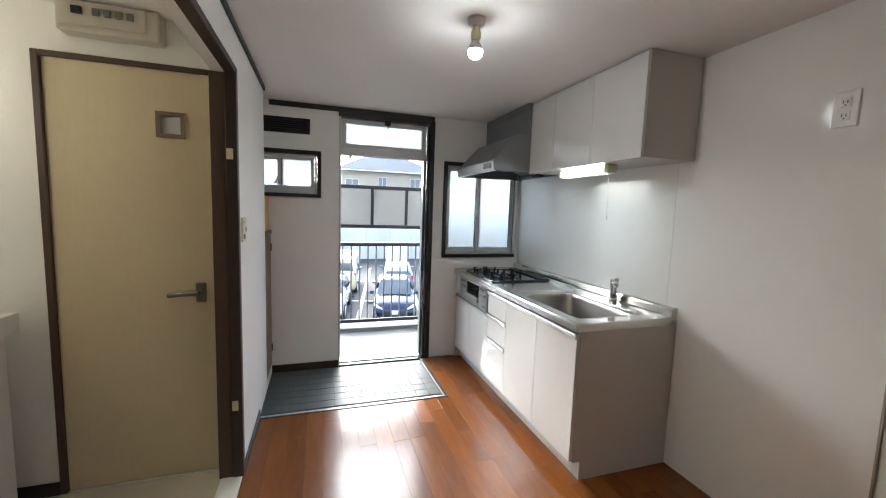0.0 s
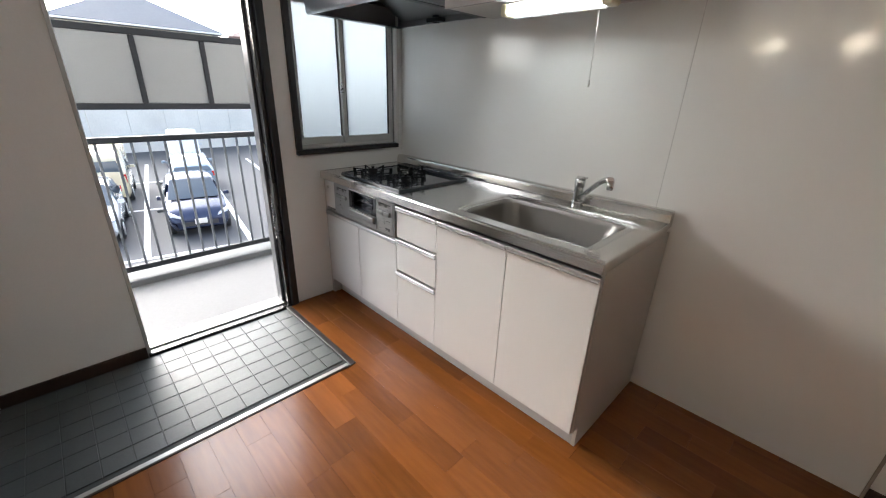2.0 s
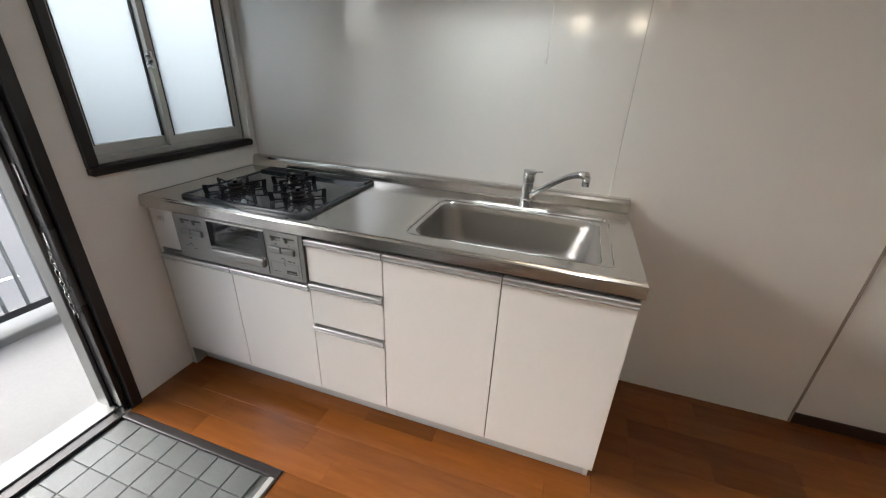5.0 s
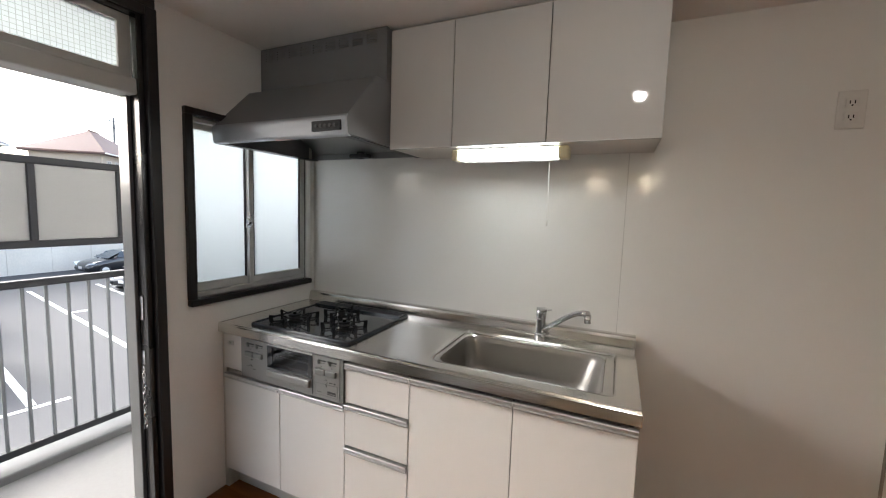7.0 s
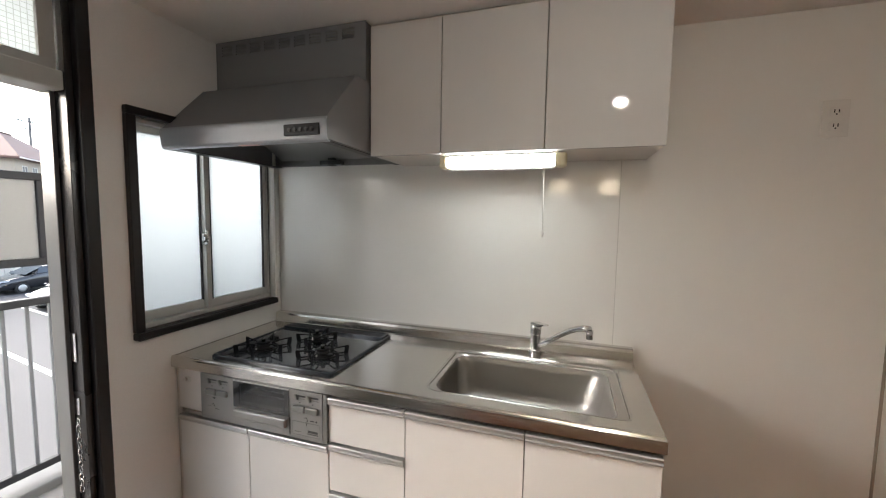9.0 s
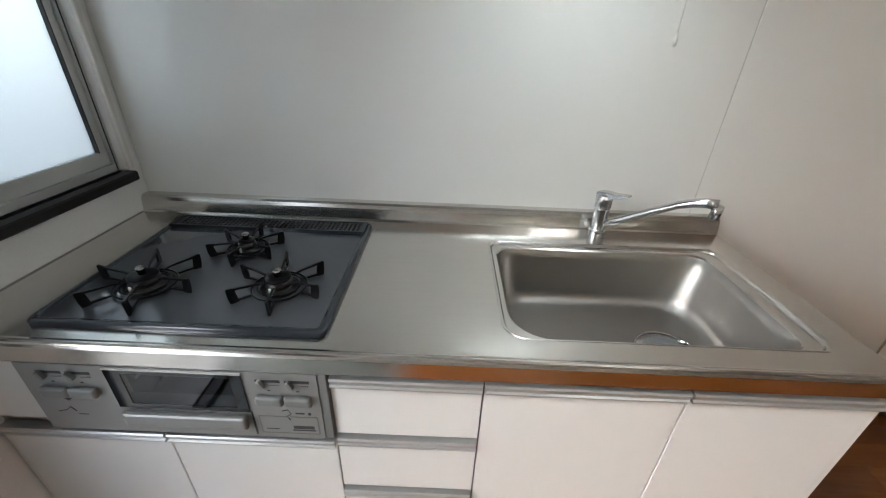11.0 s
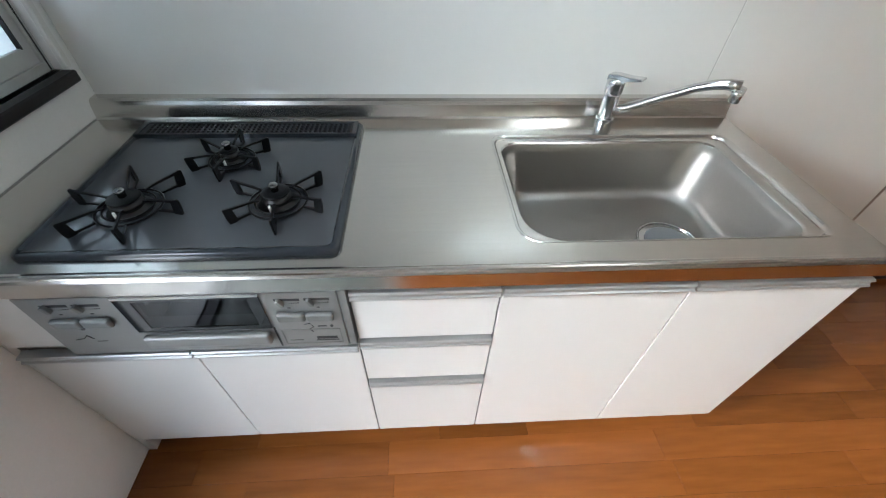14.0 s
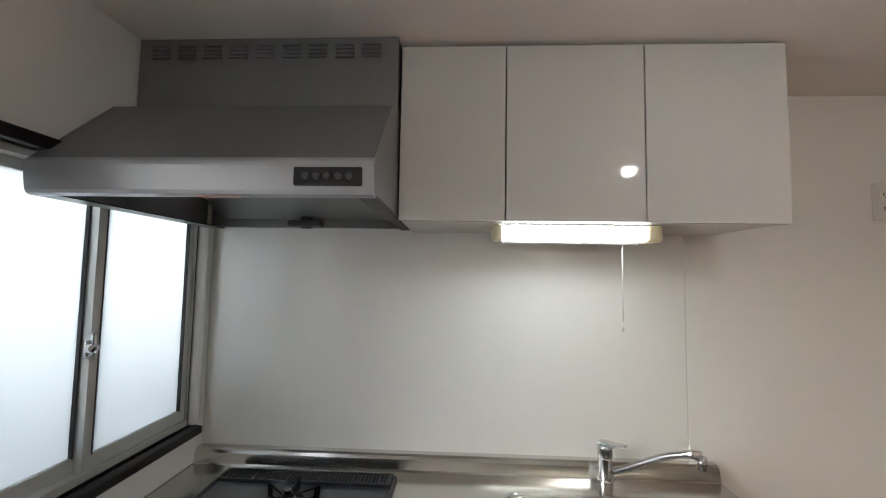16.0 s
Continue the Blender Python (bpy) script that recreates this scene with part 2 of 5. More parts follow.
M_ENAMEL = mat("grey_enamel_hob", (0.062, 0.066, 0.073), 0.04, var=0.04, grain=0.05, gscale=500, bump=0.0, coat=0.3, rvar=0.015)
M_HOBRIM = mat("dark_grey_hob_rim", (0.026, 0.030, 0.036), 0.12, var=0.05)
M_IRON = mat("black_enamelled_iron", (0.005, 0.005, 0.0055), 0.4, spec=0.15, var=0.2, grain=0.1, bump=0.08)
M_BURN = mat("dark_burner_metal", (0.028, 0.026, 0.025), 0.3, metal=0.6, var=0.2, vscale=30, bump=0.05)
M_SENSOR = mat("tarnished_sensor_metal", (0.30, 0.29, 0.28), 0.22, metal=1.0, var=0.15, vscale=40, bump=0.0)
M_GRILL = mat("silver_grill_front", (0.26, 0.26, 0.253), 0.42, metal=0.4, var=0.04, grain=0.02, gscale=300, bump=0.02)
M_GRILLD = mat("grey_control_knob", (0.19, 0.195, 0.19), 0.45, metal=0.2, var=0.04)
M_KNOBD = mat("dark_push_button", (0.07, 0.072, 0.075), 0.35, var=0.04)
M_OVENGL = mat("dark_oven_glass", (0.012, 0.013, 0.015), 0.06, var=0.2, bump=0.0, rvar=0.02)
def tinted_glass(name, tint, gloss):
    m = bpy.data.materials.new(name)
    m.use_nodes = True
    n, l = m.node_tree.nodes, m.node_tree.links
    n.remove(n["Principled BSDF"])
    tp, gl, mx = n.new("ShaderNodeBsdfTransparent"), n.new("ShaderNodeBsdfGlossy"), n.new("ShaderNodeMixShader")
    tp.inputs[0].default_value = (*tint, 1)
    gl.inputs["Roughness"].default_value = 0.03
    mx.inputs[0].default_value = gloss
    l.new(tp.outputs[0], mx.inputs[1])
    l.new(gl.outputs[0], mx.inputs[2])
    l.new(mx.outputs[0], n["Material Output"].inputs["Surface"])
    return m


M_GLASS = tinted_glass("tinted_grill_glass", (0.5, 0.52, 0.54), 0.07)
M_WPLAST = mat("white_plastic", (0.74, 0.72, 0.68), 0.35, var=0.03, bump=0.01)
M_CREAM = mat("cream_plastic", (0.70, 0.62, 0.42), 0.4, var=0.05, bump=0.01)
M_AGED = mat("aged_greige_plastic", (0.56, 0.52, 0.44), 0.4, var=0.06, bump=0.01)
M_YDOOR = mat("beige_laminate_door", (0.66, 0.56, 0.36), 0.34, var=0.05, vscale=2, grain=0.04, gscale=70, bump=0.03, stretch=(1, 1, 0.2))
M_TAN = mat("tan_brown_laminate", (0.20, 0.145, 0.10), 0.42, var=0.12, grain=0.1, gscale=60, bump=0.05, stretch=(1, 1, 0.12))
M_YELLOW = mat("yellow_plastic", (0.80, 0.44, 0.035), 0.35, var=0.06)
M_BRASS = mat("worn_brass", (0.45, 0.32, 0.13), 0.35, metal=0.9, var=0.1)
M_LINO = mat("beige_vinyl_floor", (0.55, 0.49, 0.38), 0.4, var=0.06, grain=0.05, gscale=120, bump=0.04)
M_GROUT = mat("dark_grout", (0.07, 0.075, 0.075), 0.8, var=0.1)
M_TILE = mat("dark_grey_green_tile", (0.080, 0.089, 0.087), 0.48, var=0.14, vscale=9, grain=0.16, gscale=110, bump=0.3, by_object=0.08)
M_SUB = mat("dark_subfloor", (0.10, 0.05, 0.025), 0.7, var=0.1)
M_CONC = mat("corridor_concrete", (0.125, 0.125, 0.123), 0.75, var=0.08, vscale=2, grain=0.08, gscale=70, bump=0.2)
M_KERB = mat("dark_painted_kerb", (0.055, 0.06, 0.066), 0.7, var=0.12, vscale=4, grain=0.1, bump=0.1)
M_RENDER = mat("outer_wall_render", (0.55, 0.52, 0.47), 0.8, var=0.06, grain=0.06, bump=0.3)
M_RAIL = mat("dark_grey_painted_rail", (0.010, 0.012, 0.016), 0.55, spec=0.25, var=0.08, bump=0.02)
M_BAR = mat("grey_painted_bar", (0.085, 0.095, 0.108), 0.5, spec=0.3, var=0.08, bump=0.02)
M_SCREEN = mat("grey_screen_panel", (0.17, 0.18, 0.19), 0.5, var=0.04, grain=0.04, gscale=160, bump=0.04)
M_ASPHALT = mat("asphalt", (0.06, 0.06, 0.062), 0.85, var=0.2, vscale=0.35, grain=0.2, gscale=30, bump=0.3)
M_LINE = mat("road_marking", (0.62, 0.62, 0.60), 0.7, var=0.15, vscale=2, grain=0.15)
M_BLOCK = mat("weathered_concrete_wall", (0.70, 0.66, 0.58), 0.85, var=0.22, vscale=0.5, grain=0.1, gscale=12, bump=0.2, stretch=(1, 1, 0.6))
M_HOUSE = mat("cream_house_render", (0.40, 0.36, 0.30), 0.85, var=0.06, vscale=0.5, grain=0.05, gscale=10)
M_ROOFG = mat("slate_grey_roof", (0.105, 0.112, 0.122), 0.7, var=0.1, vscale=0.5, grain=0.12, gscale=6)
M_ROOFB = mat("brown_roof", (0.12, 0.07, 0.058), 0.7, var=0.1, vscale=0.5, grain=0.12, gscale=6)
M_PANE = mat("window_glass_far", (0.06, 0.075, 0.09), 0.06, var=0.1, bump=0.0, rvar=0.02)
# house panes lightened: the haze over the far houses is put into their colour
M_FARPANE = mat("hazy_far_window", (0.20, 0.21, 0.215), 0.2, var=0.1, bump=0.0)
M_BLUE = mat("blue_car_paint", (0.020, 0.029, 0.068), 0.25, metal=0.3, var=0.03, bump=0.0, coat=0.4)
M_WCAR = mat("white_car_paint", (0.70, 0.70, 0.68), 0.22, var=0.03, bump=0.0, coat=1.0)
M_SCAR = mat("silver_blue_car_paint", (0.24, 0.31, 0.38), 0.22, metal=0.4, var=0.03, bump=0.0, coat=1.0)
M_BGCAR = mat("cream_car_paint", (0.60, 0.52, 0.34), 0.22, var=0.03, bump=0.0, coat=1.0)
M_KCAR = mat("black_car_paint", (0.018, 0.02, 0.023), 0.15, metal=0.2, var=0.03, bump=0.0, coat=1.0)
M_TYRE = mat("tyre_rubber", (0.02, 0.02, 0.02), 0.8, var=0.1)
M_RED = mat("red_lamp_glass", (0.45, 0.015, 0.012), 0.15, var=0.05, bump=0.0)
M_LAMPW = mat("clear_lamp_glass", (0.70, 0.72, 0.75), 0.1, var=0.03, bump=0.0)
M_BULB = glow("lit_bulb", (1.0, 0.94, 0.85), 25.5)
M_TUBE = glow("lit_fluorescent_tube", (0.95, 1.0, 0.96), 3.0)
M_WARM = glow("lit_warm_bulb", (1.0, 0.84, 0.60), 6.0)


def plank_material():
    m = mat("orange_brown_wood_floor", (0.192, 0.0625, 0.0122), 0.23, var=0.32, vscale=7, grain=0.24, gscale=55, bump=0.04,
            stretch=(1, 0.11, 1), rvar=0.05, coat=0.08, by_object=0.17, spec=0.4)
    return m


M_PLANK = plank_material()

# ---- walls, ceiling, subfloor ----
DX0, DX1, DZ1 = 0.18, 0.985, 2.175           # entrance opening, with its fanlight
KX0, KX1, KZ0, KZ1 = 1.135, 1.845, 0.985, 1.805   # kitchen window opening
LX0, LX1, LZ0, LZ1 = -0.565, 0.0, 1.49, 1.81      # small window opening
VX0, VX1, VZ0, VZ1 = -0.50, -0.075, 1.985, 2.075  # vent
wall_entry = structure("wall_north", holed("y", YW, YW + 0.14, -0.86, XW + 0.14, -0.3, ZC + 0.2,
                       [(DX0, DX1, 0.0, DZ1), (KX0, KX1, KZ0, KZ1), (LX0, LX1, LZ0, LZ1), (VX0, VX1, VZ0, VZ1)]), M_WALL,
                       "white papered entry wall with door, window and vent openings")
structure("wall_east", box(XW, XW + 0.14, YB - 0.14, YW - 0.001, -0.3, ZC + 0.2), M_WALL, "white papered kitchen wall")
structure("wall_south", box(WXL - 0.14, XW, YB - 0.14, YB, -0.3, ZC + 0.2), M_WALL)
# the wall between hall and washroom, with its door opening
structure("wall_west", holed("x", XL - 0.10, XL, YB, 3.11, -0.3, ZC + 0.2, [(0.45, 2.13, 0.0, 2.0)]), M_WALL,
          "white wall with a dark-framed opening to the washroom")
structure("wall_niche_side", box(-0.86, XL - 0.101, 2.98, 3.11, -0.3, ZC + 0.2), M_WALL)
structure("wall_niche_back", box(-0.86, -0.72, 3.111, YW - 0.001, -0.3, ZC + 0.2), M_WALL)
structure("wall_washroom_north", holed("y", YD, YD + 0.10, WXL, XL - 0.101, -0.3, ZC + 0.2, [(-1.122, -0.481, 0.0, 1.99)]), M_WALL,
          "pale patterned washroom wall")
structure("wall_closet_back", box(-1.22, XL - 0.101, YD + 0.32, YD + 0.40, -0.3, ZC + 0.2), M_WALL)
structure("wall_washroom_west", box(WXL - 0.14, WXL, YB, YD + 0.10, -0.3, ZC + 0.2), M_WALL)
structure("ceiling", holed("z", ZC, ZC + 0.12, -2.1, XW + 0.02, YB - 0.1, YW + 0.02, []), M_CEIL, "off-white papered ceiling")
structure("floor_base", box(-2.06, XW, YB, YW, -0.30, -0.022), M_SUB)
structure("floor_washroom", box(WXL, XL - 0.101, YB, YD + 0.32, -0.021, -0.004), M_LINO, "beige vinyl washroom floor")
structure("threshold", box(XL - 0.098, XL - 0.002, 0.45, 2.13, -0.02, 0.004, 0.002), M_WPLAST, "white threshold strip of the washroom opening")

# glossy panels on the kitchen wall
PY = (0.787, 1.701, YW - 0.002)
structure("wall_panel_1", box(XW - 0.006, XW, PY[0] + 0.004, PY[1] - 0.0015, 0.0, ZC - 0.001, 0.001, 1), M_PANEL, "glossy white kitchen wall panel")
structure("wall_panel_2", box(XW - 0.006, XW, PY[1] + 0.0015, PY[2], 0.0, ZC - 0.001, 0.001, 1), M_PANEL, "glossy white kitchen wall panel")
structure("trim_panel_joint", box(XW - 0.0045, XW, PY[1] - 0.0015, PY[1] + 0.0015, 0.0, ZC - 0.001), M_SEAM)
structure("trim_panel_edge", box(XW - 0.009, XW, PY[0] - 0.006, PY[0] + 0.004, 0.0, ZC - 0.001, 0.002, 1), mat("greige_edging", (0.33, 0.285, 0.24), 0.35, var=0.05), "greige edging strip of the wall panels")

# dark trim
structure("baseboard_north", box(XL, DX0 - 0.004, YW - 0.012, YW, -0.02, 0.045, 0.002, 1), M_TRIM3, "dark brown baseboard")
structure("baseboard_west", box(XL, XL + 0.008, 2.135, 2.70, 0.0, 0.05, 0.002, 1), M_TRIM, "dark brown baseboard")
structure("baseboard_west_hall", box(XL, XL + 0.008, YB, 0.43, 0.0, 0.05, 0.002, 1), M_TRIM)
structure("baseboard_east", box(XW - 0.01, XW, YB, PY[0] - 0.007, 0.0, 0.055, 0.002, 1), M_TRIM3, "dark brown baseboard")
structure("baseboard_washroom", box(WXL, -1.15, YD - 0.01, YD, -0.004, 0.06, 0.002, 1), M_TRIMH)
structure("trim_ceiling_north", box(XL, 1.0, YW - 0.016, YW, ZC - 0.04, ZC, 0.003, 1), M_TRIMH, "dark brown ceiling rail")
structure("trim_ceiling_west", box(XL, XL + 0.014, YB, 3.11, ZC - 0.03, ZC, 0.003, 1), M_TRIM, "dark brown ceiling rail")
# lining of the washroom opening
ow = thing("door_frame_washroom", (XL, 2.13, 0), "dark brown wooden lining of the washroom opening", "door frame")
ow["kind"] = "structure"
part("jamb", box(XL - 0.044, XL + 0.006, 2.105, 2.145, 0.0, 1.994, 0.003, 1), M_TRIM3, ow)
part("jamb_lining", box(XL - 0.108, XL - 0.0445, 2.112, 2.145, 0.0, 1.994, 0.003, 1), M_TRIM2, ow, "mid-brown jamb lining")
part("jamb", box(XL - 0.108, XL + 0.006, 0.435, 0.475, 0.0, 1.994, 0.003, 1), M_TRIM3, ow)
part("head", box(XL - 0.044, XL + 0.006, 0.435, 2.145, 1.9945, 2.026, 0.003, 1), M_TRIM3, ow)
for z in (0.36, 1.60):
    part("hinge_plate", box(XL - 0.040, XL - 0.012, 2.1, 2.106, z, z + 0.05, 0.001, 1), M_CREAM, ow, "pale metal hinge plate")

# ---- entrance: frame, fanlight, sill, closer arm ----
ent = thing("door_frame_entrance", (DX0, YW, 0), "dark bronze entrance frame with grey fanlight rail", "door frame")
ent["kind"] = "structure"
part("casing", box(DX1 - 0.022, DX1 + 0.018, YW - 0.02, YW + 0.10, -0.02, ZC - 0.041, 0.003, 1), M_TRIM, ent)
part("jamb", box(DX1 - 0.045, DX1 - 0.023, YW + 0.005, YW + 0.13, 0.0, DZ1, 0.002, 1), M_BRONZE, ent)
part("door_stop", box(DX1 - 0.06, DX1 - 0.046, YW + 0.06, YW + 0.13, 0.0, 1.84, 0.002, 1), M_DULL, ent, "dull aluminium stop")
part("jamb", box(DX0 - 0.004, DX0 + 0.012, YW - 0.006, YW + 0.13, 0.0, DZ1, 0.002, 1), M_ALUW, ent, "pale grey aluminium jamb")
part("head", box(DX0 + 0.012, DX1 - 0.046, YW + 0.0, YW + 0.13, 2.135, DZ1, 0.002, 1), M_BRONZE, ent)
part("head_casing", box(DX0 - 0.01, DX1 - 0.023, YW - 0.018, YW - 0.001, 2.14, ZC - 0.041, 0.002, 1), M_TRIMH, ent)
part("rail", box(DX0 + 0.012, DX1 - 0.046, YW + 0.01, YW + 0.12, 1.835, 1.895, 0.004, 1), M_ALUW, ent, "grey fanlight rail")
part("sash", holed("y", YW + 0.04, YW + 0.07, DX0 + 0.014, DX1 - 0.048, 1.897, 2.133,
     [(DX0 + 0.055, DX1 - 0.09, 1.93, 2.10)]), M_ALUW, ent, "grey fanlight sash")
part("pane", box(DX0 + 0.05, DX1 - 0.085, YW + 0.053, YW + 0.057, 1.925, 2.105), M_WIRED, ent, "patterned fanlight glass")
part("latch", add_cyl(add_box(bmesh.new(), 0.56, 0.61, YW + 0.022, YW + 0.04, 2.106, 2.132, 0.003), (0.585, YW + 0.02, 2.11), (0.585, YW + 0.015, 2.075), 0.005), M_BRONZE, ent)
part("sill", box(DX0 + 0.012, DX1 - 0.046, YW + 0.03, YW + 0.14, -0.02, 0.012, 0.003, 1), M_DULL, ent, "worn aluminium sill")
part("sill_edge", box(DX0 + 0.0, DX1 - 0.023, YW - 0.02, YW + 0.029, -0.02, 0.004, 0.003, 1), M_BRONZE, ent)
part("strike_plate", box(DX1 - 0.049, DX1 - 0.045, YW + 0.03, YW + 0.055, 0.93, 1.03, 0.001, 1), M_CHROME, ent)
part("strike_plate", box(DX1 - 0.049, DX1 - 0.045, YW + 0.03, YW + 0.055, 0.74, 0.80, 0.001, 1), M_CHROME, ent)
chain = bmesh.new()
for i in range(12):
    z = 0.72 - i * 0.022
    c = (DX1 - 0.056, YW + 0.026 + 0.002 * (i % 2), z)
    pts = [(c[0] + (0.006 * math.cos(a) if i % 2 else 0), c[1] + (0 if i % 2 else 0.006 * math.cos(a)), c[2] + 0.014 * math.sin(a)) for a in (2 * math.pi * k / 10 for k in range(11))]
    add_tube(chain, pts, 0.0018, 6)
part("door_chain", chain, M_CHROME, ent, "steel door chain")

closer = bmesh.new()
add_box(closer, DX0 + 0.075, DX0 + 0.105, YW + 0.05, YW + 0.075, 1.81, 1.835, 0.003)
add_tube(closer, [(DX0 + 0.09, YW + 0.065, 1.812), (DX0 + 0.06, YW + 0.12, 1.795), (DX0 + 0.05, YW + 0.15, 1.79)], 0.006)
add_tube(closer, [(DX0 + 0.05, YW + 0.15, 1.79), (DX0 + 0.01, YW + 0.22, 1.785), (DX0 - 0.008, YW + 0.26, 1.785)], 0.005)
part("closer_arm", closer, M_ALUW, ent, "grey door closer arm")


def sliding_window(name, x0, x1, z0, z1, split, label, dark_right=True, lock_side=1):
    """Dark wooden surround, grey aluminium frame, two frosted sliding sashes with a crescent lock."""
    w = thing(name, ((x0 + x1) / 2, YW, z0), label, "window")
    w["kind"] = "structure"
    part("surround", box(x0 - 0.034, x0, YW - 0.022, YW + 0.05, z0 - 0.0, z1 + 0.0, 0.003, 1), M_TRIM, w)
    part("surround", box(x0 - 0.034, x1 + (0.032 if dark_right else 0.0), YW - 0.022, YW + 0.05, z1, z1 + 0.03, 0.003, 1), M_TRIMH, w)
    part("window_sill", box(x0 - 0.034, x1 + (0.032 if dark_right else 0.0), YW - 0.032, YW + 0.05, z0 - 0.028, z0, 0.004, 1), M_TRIMH, w)
    if dark_right:
        part("surround", box(x1, x1 + 0.032, YW - 0.022, YW + 0.05, z0, z1, 0.003, 1), M_TRIM, w)
    else:
        part("surround", box(x1 + 0.001, x1 + 0.02, YW - 0.012, YW + 0.05, z0, z1, 0.003, 1), M_WPLAST, w, "pale side lining")
    part("window_frame", holed("y", YW + 0.02, YW + 0.10, x0 + 0.001, x1 - 0.001, z0 + 0.001, z1 - 0.001, [(x0 + 0.018, x1 - 0.018, z0 + 0.022, z1 - 0.018)]), M_ALUW, w)
    for a, b, y in ((x0 + 0.019, split + 0.018, YW + 0.062), (split - 0.018, x1 - 0.019, YW + 0.038)):
        wide = 0.040 if b < x1 - 0.05 else 0.026
        s = part("sash", holed("y", y - 0.011, y + 0.011, a, b, z0 + 0.023, z1 - 0.019, [(a + 0.026, b - wide, z0 + 0.062, z1 - 0.045)]), M_ALUW, w)
        part("pane", box(a + 0.02, b - 0.02, y - 0.002, y + 0.002, z0 + 0.056, z1 - 0.04), M_FROST, s, "frosted glass pane")
        part("gasket", add_box(add_box(bmesh.new(), a + 0.024, a + 0.028, y - 0.0125, y + 0.0125, z0 + 0.06, z1 - 0.043), b - wide - 0.002, b - wide + 0.002, y - 0.0125, y + 0.0125, z0 + 0.06, z1 - 0.043), M_SLOT, s)
    part("track_groove", box(x1 - 0.0125, x1 - 0.0085, YW + 0.0188, YW + 0.0205, z0 + 0.002, z1 - 0.002), M_SLOT, w, "dark groove of the frame")
    zl = (z0 + z1) / 2 - 0.065
    sx, ly = split - 0.022, YW + 0.008
    lock = add_box(bmesh.new(), sx - 0.014, sx + 0.014, ly + 0.010, ly + 0.022, zl - 0.024, zl + 0.022, 0.004)
    add_cyl(lock, (sx - 0.004, ly + 0.011, zl), (sx - 0.004, ly - 0.004, zl), 0.015, 0.013)
    add_tube(lock, [(sx - 0.004, ly, zl), (sx - 0.018, ly - 0.012, zl - 0.014), (sx - 0.027, ly - 0.016, zl - 0.020)], [0.006, 0.006, 0.008])
    add_box(lock, sx - 0.006, sx + 0.006, ly, ly + 0.012, zl + 0.01, zl + 0.038, 0.003)
    part("crescent_lock", lock, M_CHROME, w, "chrome crescent lock")
    return w


sliding_window("window_1", KX0, KX1, KZ0, KZ1, 1.468, "frosted sliding kitchen window with dark brown surround and sill", dark_right=False)
sliding_window("window_2", LX0, LX1, LZ0, LZ1, -0.283, "small frosted sliding window high on the entry wall")
vent = thing("vent", (VX0, YW, VZ0), "dark brown slatted wall vent", "vent")
part("frame", holed("y", YW - 0.012, YW + 0.02, VX0 - 0.02, VX1 + 0.02, VZ0 - 0.016, VZ1 + 0.016, [(VX0 + 0.002, VX1 - 0.002, VZ0 + 0.002, VZ1 - 0.002)]), M_TRIMH, vent)
part("backing", box(VX0 + 0.0025, VX1 - 0.0025, YW + 0.015, YW + 0.02, VZ0 + 0.0025, VZ1 - 0.0025), M_SLOT, vent)
for i in range(5):
    z = VZ0 + 0.012 + i * 0.017
    part("slat", prism([(YW - 0.006, z), (YW + 0.012, z + 0.010), (YW + 0.012, z + 0.013), (YW - 0.006, z + 0.003)], "x", VX0 + 0.003, VX1 - 0.003), M_TRIMH, vent)

# ---- niche: shoe cabinet and yellow box ----
sc = thing("shoe_cabinet", (-0.54, 3.28, 0.06), "tan-brown wooden shoe cabinet built into the entry niche", "cabinet")
part("plinth", box(-0.71, XL - 0.001, 3.112, YW - 0.014, -0.02, 0.058), M_WALL, sc, "white plinth")
part("body", box(-0.715, XL - 0.022, 3.114, YW - 0.003, 0.06, 1.155), M_TAN, sc)
part("top", box(-0.715, XL + 0.008, 3.113, YW - 0.003, 1.157, 1.19, 0.004), M_TAN, sc)
d = part("door", box(XL - 0.02, XL + 0.0, 3.116, YW - 0.006, 0.066, 1.15, 0.003), M_TAN, sc)
part("handle", add_box(bmesh.new(), XL + 0.0005, XL + 0.014, 3.135, 3.175, 0.60, 0.612, 0.003), M_BRASS, d, "small brass pull")
for z in (0.18, 1.02):
    part("hinge", box(XL + 0.0005, XL + 0.008, YW - 0.026, YW - 0.008, z, z + 0.06, 0.002), M_BRONZE, d)
yb = thing("storage_tub", (-0.5, 3.27, 1.19), "yellow plastic tub standing on the shoe cabinet", "tub")
part("body", add_prism(bmesh.new(), [(3.135, 1.191), (3.395, 1.191), (3.425, 1.44), (3.125, 1.44)], "x", -0.66, XL - 0.012), M_YELLOW, yb)
part("rim", box(-0.67, XL - 0.004, 3.12, 3.43, 1.44, 1.456, 0.004), M_YELLOW, yb)

# ---- washroom things ----
wd = thing("door_2", (-0.8, YD, 0), "plain beige washroom door with dark frame, small window and lever handle", "door")
wd["kind"] = "structure"
part("frame", box(-1.147, -1.120, YD - 0.014, YD + 0.08, 0.0, 2.017, 0.003, 1), M_TRIM2, wd)
part("frame", box(-0.483, -0.4615, YD - 0.014, YD + 0.08, 0.0, 2.017, 0.003, 1), M_TRIM2, wd)
part("frame", box(-1.120, -0.483, YD - 0.014, YD + 0.08, 1.992, 2.017, 0.003, 1), M_TRIM2, wd)
leaf = part("leaf", holed("y", YD + 0.002, YD + 0.035, -1.118, -0.485, 0.006, 1.99, [(-0.692, -0.606, 1.706, 1.792)]), M_YDOOR, wd)
